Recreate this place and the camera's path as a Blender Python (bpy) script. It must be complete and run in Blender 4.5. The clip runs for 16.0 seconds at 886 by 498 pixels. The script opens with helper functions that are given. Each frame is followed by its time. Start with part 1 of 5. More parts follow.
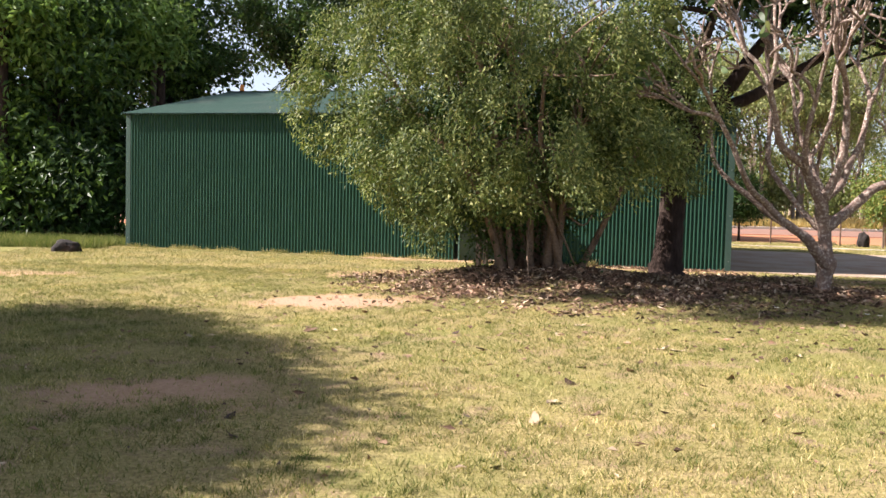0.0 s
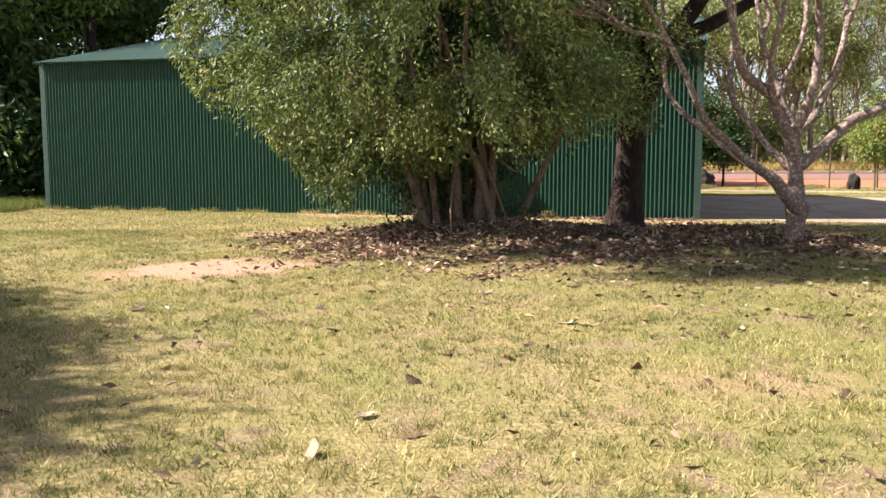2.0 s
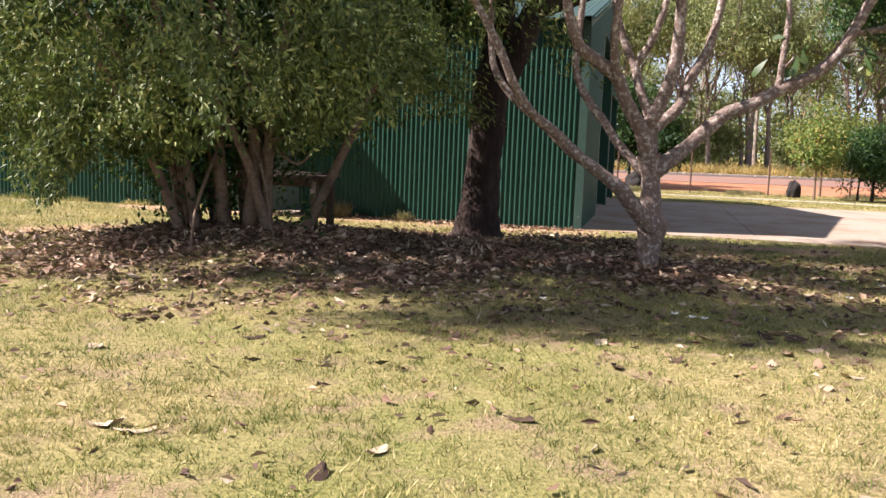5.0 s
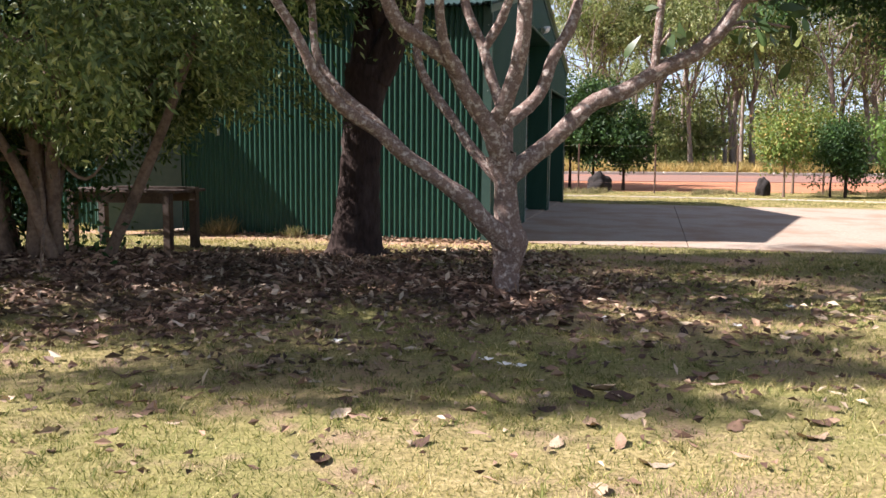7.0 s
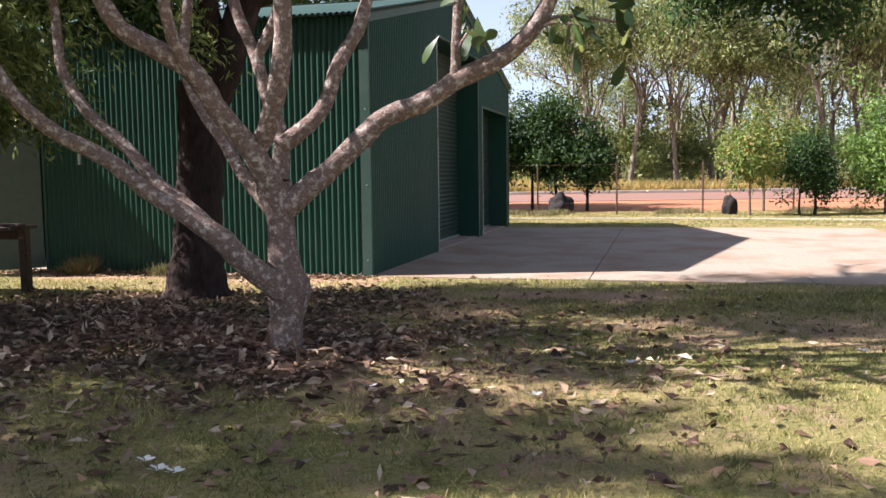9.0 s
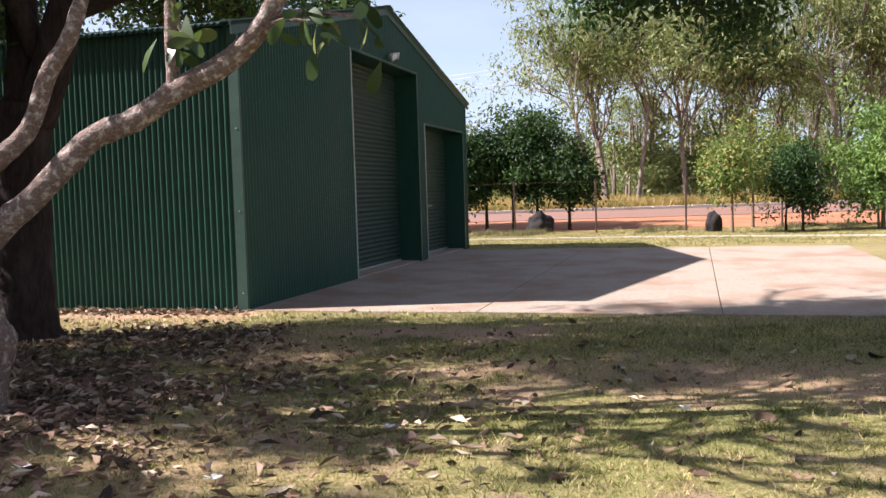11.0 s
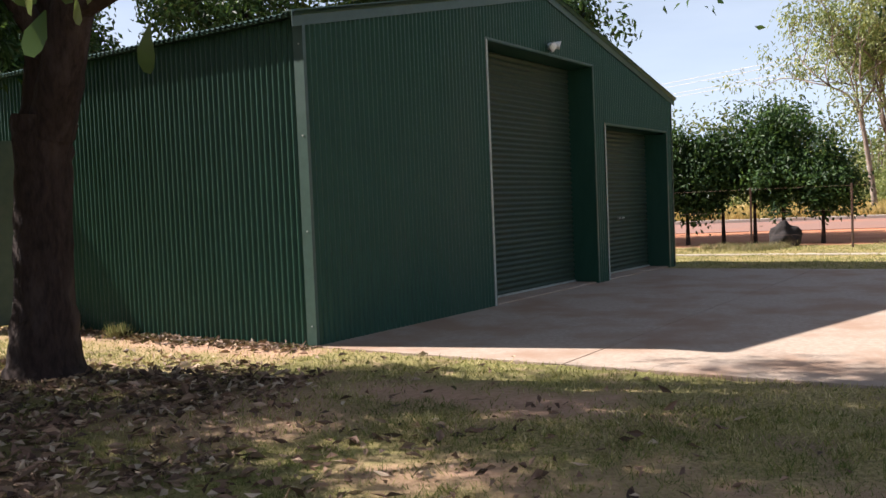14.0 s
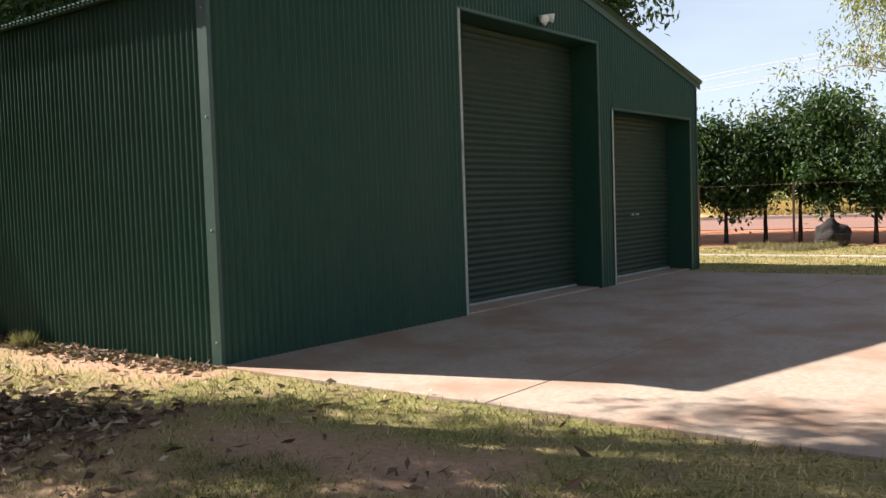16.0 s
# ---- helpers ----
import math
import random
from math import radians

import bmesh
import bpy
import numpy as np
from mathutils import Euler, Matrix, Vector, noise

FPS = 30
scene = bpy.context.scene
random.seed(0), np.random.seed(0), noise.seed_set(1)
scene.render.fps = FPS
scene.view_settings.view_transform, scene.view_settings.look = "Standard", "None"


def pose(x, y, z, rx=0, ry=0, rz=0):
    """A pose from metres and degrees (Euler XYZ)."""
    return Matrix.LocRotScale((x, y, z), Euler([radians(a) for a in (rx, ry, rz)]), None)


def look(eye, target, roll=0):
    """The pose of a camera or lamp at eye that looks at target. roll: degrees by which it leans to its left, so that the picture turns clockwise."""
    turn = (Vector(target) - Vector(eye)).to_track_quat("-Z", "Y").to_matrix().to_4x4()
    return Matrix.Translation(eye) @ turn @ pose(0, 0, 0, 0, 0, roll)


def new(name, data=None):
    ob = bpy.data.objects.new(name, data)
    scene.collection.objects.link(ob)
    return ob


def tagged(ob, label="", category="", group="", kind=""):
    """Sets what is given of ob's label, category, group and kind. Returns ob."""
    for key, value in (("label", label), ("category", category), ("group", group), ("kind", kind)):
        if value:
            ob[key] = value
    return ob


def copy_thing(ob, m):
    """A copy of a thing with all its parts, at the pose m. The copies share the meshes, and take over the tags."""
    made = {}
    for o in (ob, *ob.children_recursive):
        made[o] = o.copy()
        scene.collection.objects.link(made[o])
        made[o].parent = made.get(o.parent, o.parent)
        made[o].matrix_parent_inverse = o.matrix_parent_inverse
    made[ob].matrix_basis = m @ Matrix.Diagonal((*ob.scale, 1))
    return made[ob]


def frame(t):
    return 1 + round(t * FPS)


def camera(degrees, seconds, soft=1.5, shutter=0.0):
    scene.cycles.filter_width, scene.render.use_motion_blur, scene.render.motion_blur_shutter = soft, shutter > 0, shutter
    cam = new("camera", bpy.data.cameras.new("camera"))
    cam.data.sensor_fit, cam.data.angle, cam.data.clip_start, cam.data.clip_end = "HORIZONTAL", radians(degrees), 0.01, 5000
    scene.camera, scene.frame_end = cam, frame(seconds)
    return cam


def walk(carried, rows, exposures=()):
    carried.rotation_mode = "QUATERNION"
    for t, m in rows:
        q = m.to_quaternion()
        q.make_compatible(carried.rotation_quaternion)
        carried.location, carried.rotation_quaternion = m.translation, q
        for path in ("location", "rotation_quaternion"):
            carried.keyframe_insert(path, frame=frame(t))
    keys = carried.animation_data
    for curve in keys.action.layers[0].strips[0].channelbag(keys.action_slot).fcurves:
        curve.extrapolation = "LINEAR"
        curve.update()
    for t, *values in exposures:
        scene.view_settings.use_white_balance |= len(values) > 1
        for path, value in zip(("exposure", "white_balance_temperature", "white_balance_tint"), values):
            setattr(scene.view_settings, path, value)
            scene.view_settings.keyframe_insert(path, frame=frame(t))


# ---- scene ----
cam = camera(53.0, 16.0)
METRES, EYE, TILT, LEAN, TURN = 15.85, 1.27, -1.5, 0.0, 0.0
ROWS = [
    (0.0, 0.0, 0.0, 0.0, 0.04, -1.64, -1.43),
    (0.5, 0.0192, 0.0259, -0.0016, -0.41, -2.38, -1.11),
    (1.0, 0.0335, 0.0549, -0.004, -0.87, -4.22, -0.86),
    (1.5, 0.0505, 0.08, -0.0034, -2.17, -4.11, 0.16),
    (2.0, 0.0671, 0.1073, -0.0031, -0.13, -4.6, 0.07),
    (2.5, 0.0895, 0.1346, -0.0014, -3.98, -4.15, 0.34),
    (3.0, 0.1113, 0.1575, 0.0004, -1.93, -3.53, -0.59),
    (3.5, 0.1337, 0.1845, 0.0006, -1.38, -3.27, -1.58),
    (6.0, 0.2476, 0.3108, 0.0035, -1.55, -6.23, -2.25),
    (6.5, 0.2719, 0.3304, 0.0059, 0.77, -4.91, -1.95),
    (7.0, 0.2968, 0.3565, 0.0054, -1.65, -4.8, -0.42),
    (7.5, 0.3224, 0.377, 0.0065, -3.49, -3.31, 0.73),
    (8.0, 0.3453, 0.3966, 0.0059, -1.95, -3.08, 0.55),
    (8.5, 0.3725, 0.4169, 0.0077, -2.85, -3.41, 1.31),
    (9.0, 0.3985, 0.4323, 0.0095, -1.19, -3.43, 0.77),
    (9.5, 0.4247, 0.4509, 0.01, -1.75, -3.33, -0.7),
    (10.0, 0.4525, 0.4647, 0.0106, -1.41, -2.29, -0.14),
    (12.5, 0.5663, 0.5527, 0.0131, 9.4, -2.24, 3.01),
    (13.0, 0.5809, 0.5792, 0.0123, 13.29, -3.41, 2.23),
    (13.5, 0.5933, 0.6061, 0.0141, 14.7, -2.79, 1.75),
    (14.0, 0.6033, 0.6304, 0.0163, 19.03, -1.22, 1.89),
    (14.5, 0.6124, 0.6572, 0.0165, 20.03, -1.82, 2.33),
    (15.0, 0.6236, 0.6841, 0.0171, 20.53, -1.57, 2.0),
    (15.5, 0.6302, 0.7087, 0.0172, 23.29, -2.12, 1.16),
    (16.0, 0.6353, 0.7372, 0.0191, 22.82, -1.67, 1.32),
]
walk(cam, [(t, pose(0, 0, EYE, TILT, LEAN, TURN) @ pose(METRES * x, METRES * y, METRES * z, 90 + pitch, roll, yaw)) for t, x, y, z, yaw, pitch, roll in ROWS],
     exposures=[(0.0, 1.54, 6350, 18), (8.0, 1.5, 5950, 20), (10.0, 1.52, 5900, 20), (12.0, 1.29, 5950, 20), (16.0, 1.45, 6300, 16)])

# ---- light ----
SUN_WAY = Vector((1.19, 0.03, -1.0)).normalized()
world = bpy.data.worlds.new("world")
scene.world = world
world.use_nodes = True
wn = world.node_tree
sky = wn.nodes.new("ShaderNodeTexSky")
sky.sky_type, sky.sun_disc = "NISHITA", False
sky.sun_elevation, sky.sun_rotation = math.asin(-SUN_WAY.z), math.atan2(-SUN_WAY.x, -SUN_WAY.y)
sky.air_density, sky.dust_density, sky.ozone_density = 1.0, 1.2, 1.2
# thin high cloud drawn out over the whole sky
sky_way, sky_map, cirrus = wn.nodes.new("ShaderNodeTexCoord"), wn.nodes.new("ShaderNodeMapping"), wn.nodes.new("ShaderNodeTexNoise")
sky_map.inputs["Scale"].default_value, sky_map.inputs["Rotation"].default_value = (1.6, 2.4, 8.0), (0.15, 0.1, 0.3)
cirrus.inputs["Scale"].default_value, cirrus.inputs["Detail"].default_value, cirrus.inputs["Roughness"].default_value = 1.3, 5.0, 0.55
veil = wn.nodes.new("ShaderNodeMapRange")
veil.inputs["From Min"].default_value, veil.inputs["From Max"].default_value = 0.38, 0.72
veil.inputs["To Min"].default_value, veil.inputs["To Max"].default_value = 0.0, 0.5
cloud = wn.nodes.new("ShaderNodeMix")
cloud.data_type = "RGBA"
cloud.inputs[7].default_value = (10.5, 11.0, 11.5, 1.0)
wn.links.new(sky_way.outputs["Generated"], sky_map.inputs[0])
wn.links.new(sky_map.outputs[0], cirrus.inputs["Vector"])
wn.links.new(cirrus.outputs["Fac"], veil.inputs["Value"])
wn.links.new(veil.outputs[0], cloud.inputs[0])
wn.links.new(sky.outputs[0], cloud.inputs[6])
# pale haze that thickens towards the horizon all round
up, low, haze = wn.nodes.new("ShaderNodeSeparateXYZ"), wn.nodes.new("ShaderNodeMapRange"), wn.nodes.new("ShaderNodeMix")
low.interpolation_type = "SMOOTHSTEP"
low.inputs["From Min"].default_value, low.inputs["From Max"].default_value = 0.42, 0.02
low.inputs["To Min"].default_value, low.inputs["To Max"].default_value = 0.0, 0.9
haze.data_type = "RGBA"
haze.inputs[7].default_value = (8.4, 10.0, 11.4, 1.0)
wn.links.new(sky_way.outputs["Generated"], up.inputs[0])
wn.links.new(up.outputs["Z"], low.inputs["Value"])
wn.links.new(low.outputs[0], haze.inputs[0])
wn.links.new(cloud.outputs[2], haze.inputs[6])
wn.links.new(haze.outputs[2], wn.nodes["Background"].inputs[0])
wn.nodes["Background"].inputs[1].default_value = 0.038
sun_data = bpy.data.lights.new("sun", "SUN")
sun_data.energy, sun_data.angle, sun_data.color = 5.0, radians(0.6), (1.0, 0.93, 0.82)
sun = new("sun", sun_data)
sun.matrix_world = look((0, 0, 30), Vector((0, 0, 30)) + SUN_WAY)

# ---- materials ----
def material(name, rough=0.8, metal=0.0, spec=0.5):
    m = bpy.data.materials.new(name)
    m.use_nodes = True
    b = m.node_tree.nodes["Principled BSDF"]
    b.inputs["Roughness"].default_value, b.inputs["Metallic"].default_value = rough, metal
    b.inputs["Specular IOR Level"].default_value = spec
    return m, m.node_tree, b


def ramp(nt, src, stops):
    r = nt.nodes.new("ShaderNodeValToRGB")
    el = r.color_ramp.elements
    while len(el) < len(stops):
        el.new(0.5)
    for e, (p, c) in zip(el, stops):
        e.position, e.color = p, (*c, 1.0)
    nt.links.new(src, r.inputs[0])
    return r.outputs[0]


def grain(nt, scale, detail=4.0, stretch=None, rough=0.6):
    n = nt.nodes.new("ShaderNodeTexNoise")
    n.inputs["Scale"].default_value, n.inputs["Detail"].default_value, n.inputs["Roughness"].default_value = scale, detail, rough
    tc = nt.nodes.new("ShaderNodeTexCoord")
    if stretch:
        mp = nt.nodes.new("ShaderNodeMapping")
        mp.inputs["Scale"].default_value = stretch
        nt.links.new(tc.outputs["Object"], mp.inputs[0])
        nt.links.new(mp.outputs[0], n.inputs["Vector"])
    else:
        nt.links.new(tc.outputs["Object"], n.inputs["Vector"])
    return n.outputs["Fac"]


def mix(nt, fac, a, b, kind="MIX"):
    m = nt.nodes.new("ShaderNodeMix")
    m.data_type, m.blend_type = "RGBA", kind
    if isinstance(fac, float):
        m.inputs[0].default_value = fac
    else:
        nt.links.new(fac, m.inputs[0])
    for k, v in ((6, a), (7, b)):
        if isinstance(v, tuple):
            m.inputs[k].default_value = (*v, 1.0)
        else:
            nt.links.new(v, m.inputs[k])
    return m.outputs[2]


def bump(nt, b, src, strength, distance=0.02):
    n = nt.nodes.new("ShaderNodeBump")
    n.inputs["Strength"].default_value, n.inputs["Distance"].default_value = strength, distance
    nt.links.new(src, n.inputs["Height"])
    nt.links.new(n.outputs[0], b.inputs["Normal"])


def two_scale(name, dark, light, wear, s1=2.0, s2=40.0, rough=0.8, metal=0.0, spec=0.4, relief=0.3, wear_at=0.62, stretch=None):
    """Base colour between two tones at a fine scale, with stains of a third at a coarse one."""
    m, nt, b = material(name, rough, metal, spec)
    fine = ramp(nt, grain(nt, s2, 5, stretch), [(0.3, dark), (0.7, light)])
    coarse = ramp(nt, grain(nt, s1, 4, stretch), [(wear_at - 0.08, (0, 0, 0)), (wear_at + 0.1, (1, 1, 1))])
    nt.links.new(mix(nt, coarse, fine, wear), b.inputs["Base Color"])
    if relief:
        bump(nt, b, grain(nt, s2, 6, stretch), relief)
    return m


def leaf_material(name, stops, rough=0.5, through_light=0.3, spec=0.4):
    """Leaves: colour by island, glossy top, some light passes through."""
    m, nt, b = material(name, rough, 0, spec)
    g = nt.nodes.new("ShaderNodeNewGeometry")
    col = ramp(nt, g.outputs["Random Per Island"], stops)
    tone = ramp(nt, grain(nt, 1.1, 3), [(0.36, (0.62, 0.66, 0.6)), (0.64, (1.25, 1.2, 1.1))])
    col = mix(nt, 1.0, col, tone, "MULTIPLY")
    nt.links.new(col, b.inputs["Base Color"])
    t = nt.nodes.new("ShaderNodeBsdfTranslucent")
    nt.links.new(mix(nt, 0.5, col, (0.15, 0.24, 0.04)), t.inputs[0])
    mx = nt.nodes.new("ShaderNodeMixShader")
    mx.inputs[0].default_value = through_light
    nt.links.new(b.outputs[0], mx.inputs[1])
    nt.links.new(t.outputs[0], mx.inputs[2])
    nt.links.new(mx.outputs[0], nt.nodes["Material Output"].inputs[0])
    return m


def attr(nt, name):
    a = nt.nodes.new("ShaderNodeAttribute")
    a.attribute_name = name
    return a.outputs["Fac"]


GREEN = two_scale("green_steel", (0.016, 0.053, 0.035), (0.021, 0.066, 0.044), (0.028, 0.064, 0.044), 0.6, 9.0, 0.42, 0.0, 0.2, 0.03, 0.6, (1, 1, 0.25))
# flashing green set paler than the walls, as the sun catches the corners
TRIM = two_scale("green_flashing", (0.03, 0.062, 0.048), (0.04, 0.08, 0.062), (0.052, 0.085, 0.07), 1.5, 14.0, 0.4, 0.0, 0.5, 0.03)
# roof green lightened beyond the walls' for the sky it reflects
ROOF = two_scale("skylit_roof_steel", (0.045, 0.095, 0.07), (0.065, 0.12, 0.09), (0.10, 0.13, 0.105), 0.8, 8.0, 0.45, 0.0, 0.5, 0.03)
DOOR = two_scale("roller_steel", (0.024, 0.042, 0.029), (0.032, 0.053, 0.036), (0.042, 0.055, 0.038), 1.2, 12.0, 0.5, 0.0, 0.25, 0.02)
DUSTY = two_scale("dusty_green_steel", (0.075, 0.105, 0.085), (0.095, 0.125, 0.10), (0.12, 0.125, 0.10), 1.5, 12.0, 0.5, 0.0, 0.3, 0.03)
ZINC = two_scale("zinc_trim", (0.30, 0.33, 0.30), (0.42, 0.44, 0.40), (0.25, 0.25, 0.22), 3.0, 30.0, 0.5, 0.3, 0.5, 0.03)
INNER = two_scale("dark_lining", (0.02, 0.03, 0.025), (0.03, 0.045, 0.035), (0.04, 0.05, 0.04), 1.0, 10.0, 0.8)
CONCRETE = two_scale("concrete", (0.32, 0.25, 0.19), (0.43, 0.345, 0.27), (0.31, 0.205, 0.14), 0.9, 22.0, 0.85, 0, 0.3, 0.15, 0.54)
KERB = two_scale("kerb_concrete", (0.50, 0.44, 0.37), (0.62, 0.56, 0.48), (0.38, 0.28, 0.20), 0.8, 20.0, 0.9, 0, 0.3, 0.2)
ASPHALT = two_scale("red_bitumen", (0.20, 0.115, 0.088), (0.29, 0.17, 0.13), (0.34, 0.15, 0.09), 0.25, 30.0, 0.9, 0, 0.3, 0.2)
WOOD = two_scale("weathered_wood", (0.035, 0.023, 0.017), (0.07, 0.046, 0.034), (0.10, 0.08, 0.065), 3.0, 30.0, 0.8, 0, 0.3, 0.3)
STONE = two_scale("dark_stone", (0.014, 0.012, 0.012), (0.034, 0.028, 0.025), (0.075, 0.045, 0.034), 2.0, 18.0, 0.9, 0, 0.3, 0.7)
BARK_DARK = two_scale("dark_bark", (0.02, 0.013, 0.011), (0.05, 0.033, 0.027), (0.07, 0.05, 0.042), 5.0, 26.0, 0.95, 0, 0.2, 1.0, 0.6, (1, 1, 0.3))
BARK_GUM = two_scale("gum_bark", (0.13, 0.10, 0.08), (0.34, 0.28, 0.23), (0.07, 0.05, 0.04), 1.2, 8.0, 0.9, 0, 0.2, 0.5, 0.55, (1, 1, 0.4))
BARK_STEM = two_scale("stem_bark", (0.13, 0.085, 0.06), (0.25, 0.18, 0.13), (0.08, 0.055, 0.04), 5.0, 30.0, 0.9, 0, 0.2, 0.6)
BARK_PALE = two_scale("lichen_bark", (0.13, 0.088, 0.072), (0.31, 0.22, 0.18), (0.60, 0.53, 0.46), 26.0, 75.0, 0.85, 0, 0.25, 1.0, 0.585)
WHITE = two_scale("white_plastic", (0.7, 0.7, 0.68), (0.8, 0.8, 0.78), (0.55, 0.54, 0.5), 8.0, 40.0, 0.4)
ORANGE = two_scale("orange_plastic", (0.65, 0.2, 0.03), (0.75, 0.26, 0.05), (0.5, 0.15, 0.03), 8.0, 40.0, 0.5)
CABLE = two_scale("cable", (0.45, 0.42, 0.33), (0.55, 0.52, 0.42), (0.4, 0.38, 0.3), 8.0, 40.0, 0.6)
RUST = two_scale("rusty_post", (0.10, 0.06, 0.045), (0.17, 0.10, 0.07), (0.2, 0.16, 0.13), 8.0, 40.0, 0.8)

LEAF_BUSH = leaf_material("weeping_leaves", [(0.0, (0.05, 0.08, 0.027)), (0.5, (0.135, 0.175, 0.052)), (0.85, (0.26, 0.295, 0.095)), (1.0, (0.46, 0.46, 0.2))], 0.5, 0.25, 0.3)
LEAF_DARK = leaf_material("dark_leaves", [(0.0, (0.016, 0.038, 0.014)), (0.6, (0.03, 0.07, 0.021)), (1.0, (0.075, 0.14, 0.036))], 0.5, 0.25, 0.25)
LEAF_BACK = leaf_material("broad_leaves", [(0.0, (0.025, 0.06, 0.018)), (0.6, (0.07, 0.14, 0.03)), (1.0, (0.17, 0.28, 0.05))], 0.4, 0.35)
LEAF_GUM = leaf_material("gum_leaves", [(0.0, (0.12, 0.15, 0.05)), (0.5, (0.24, 0.28, 0.10)), (1.0, (0.42, 0.43, 0.2))], 0.45, 0.38)
LEAF_SCRUB = leaf_material("scrub_leaves", [(0.0, (0.06, 0.075, 0.028)), (0.5, (0.12, 0.14, 0.055)), (1.0, (0.23, 0.24, 0.11))], 0.6, 0.3, 0.25)
LEAF_LIGHT = leaf_material("light_leaves", [(0.0, (0.09, 0.17, 0.035)), (0.6, (0.16, 0.27, 0.06)), (1.0, (0.28, 0.38, 0.10))], 0.5, 0.35)
LEAF_RUSTY = leaf_material("rusty_leaves", [(0.0, (0.09, 0.15, 0.03)), (0.55, (0.17, 0.23, 0.05)), (0.85, (0.26, 0.28, 0.07)), (1.0, (0.42, 0.20, 0.06))], 0.5, 0.3)
LEAF_FRANG = leaf_material("thick_leaves", [(0.0, (0.03, 0.055, 0.02)), (0.7, (0.065, 0.11, 0.035)), (1.0, (0.20, 0.21, 0.06))], 0.4, 0.2)
DRY_LEAF = leaf_material("dry_leaves", [(0.0, (0.06, 0.032, 0.024)), (0.45, (0.19, 0.11, 0.08)), (0.8, (0.38, 0.245, 0.175)), (1.0, (0.62, 0.50, 0.39))], 0.7, 0.08, 0.3)
GRASS = leaf_material("mown_grass", [(0.0, (0.11, 0.12, 0.035)), (0.3, (0.27, 0.25, 0.08)), (0.65, (0.46, 0.38, 0.17)), (1.0, (0.66, 0.55, 0.33))], 0.75, 0.25, 0.2)
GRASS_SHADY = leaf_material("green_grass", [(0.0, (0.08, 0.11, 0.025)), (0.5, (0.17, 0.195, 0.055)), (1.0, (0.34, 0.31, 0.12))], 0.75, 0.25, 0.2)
DRY_WEED = leaf_material("dry_weed", [(0.0, (0.13, 0.10, 0.06)), (0.6, (0.24, 0.20, 0.11)), (1.0, (0.40, 0.34, 0.2))], 0.8, 0.25, 0.2)
STRAW = leaf_material("straw_grass", [(0.0, (0.32, 0.22, 0.08)), (0.6, (0.48, 0.35, 0.14)), (1.0, (0.60, 0.47, 0.22))], 0.8, 0.25, 0.2)


def ground_material():
    m, nt, b = material("lawn_soil", 0.95, 0, 0.15)
    lawn = ramp(nt, grain(nt, 30.0, 6), [(0.28, (0.13, 0.105, 0.045)), (0.5, (0.31, 0.25, 0.105)), (0.72, (0.48, 0.38, 0.20))])
    green = ramp(nt, grain(nt, 0.45, 5), [(0.42, (0, 0, 0)), (0.62, (1, 1, 1))])
    lawn = mix(nt, green, lawn, ramp(nt, grain(nt, 34.0, 6), [(0.3, (0.12, 0.125, 0.035)), (0.7, (0.32, 0.29, 0.105))]))
    worn = ramp(nt, grain(nt, 2.6, 6), [(0.52, (0, 0, 0)), (0.66, (1, 1, 1))])
    lawn = mix(nt, worn, lawn, ramp(nt, grain(nt, 70.0, 5), [(0.3, (0.16, 0.105, 0.06)), (0.7, (0.42, 0.31, 0.19))]))
    soil = ramp(nt, grain(nt, 22.0, 6), [(0.3, (0.37, 0.215, 0.14)), (0.7, (0.55, 0.35, 0.24))])
    c = mix(nt, attr(nt, "dirt"), lawn, soil)
    mulch = ramp(nt, grain(nt, 45.0, 6), [(0.3, (0.055, 0.035, 0.025)), (0.7, (0.19, 0.12, 0.085))])
    c = mix(nt, attr(nt, "litter"), c, mulch)
    red = ramp(nt, grain(nt, 0.8, 6), [(0.3, (0.36, 0.145, 0.075)), (0.7, (0.50, 0.235, 0.13))])
    c = mix(nt, attr(nt, "red"), c, red)
    dry = ramp(nt, grain(nt, 1.2, 6), [(0.3, (0.36, 0.25, 0.10)), (0.7, (0.56, 0.43, 0.20))])
    c = mix(nt, attr(nt, "dry"), c, dry)
    nt.links.new(c, b.inputs["Base Color"])
    bump(nt, b, grain(nt, 60.0, 6), 0.8, 0.02)
    return m


GROUND = ground_material()

# ---- mesh tools ----
rng = np.random.default_rng(7)


def raw_mesh(name, verts, faces, mats, smooth=False):
    """A mesh from arrays: verts (n, 3), faces (m, k) with k corners each."""
    me = bpy.data.meshes.new(name)
    verts, faces = np.asarray(verts, np.float32), np.asarray(faces, np.int32)
    k = faces.shape[1]
    me.vertices.add(len(verts))
    me.vertices.foreach_set("co", verts.ravel())
    me.loops.add(faces.size)
    me.loops.foreach_set("vertex_index", faces.ravel())
    me.polygons.add(len(faces))
    me.polygons.foreach_set("loop_start", np.arange(0, faces.size, k, dtype=np.int32))
    me.polygons.foreach_set("use_smooth", np.full(len(faces), smooth))
    me.update(calc_edges=True)
    for x in mats if isinstance(mats, (list, tuple)) else [mats]:
        me.materials.append(x)
    return me


def thing(name, label, category, at=None, group="", kind=""):
    ob = new(name)
    ob.empty_display_size = 0.1
    if at is not None:
        ob.matrix_world = at if isinstance(at, Matrix) else Matrix.Translation(at)
    return tagged(ob, label, category, group, kind)


def child(name, me, parent, label=""):
    ob = new(name, me)
    ob.parent = parent
    return tagged(ob, label)


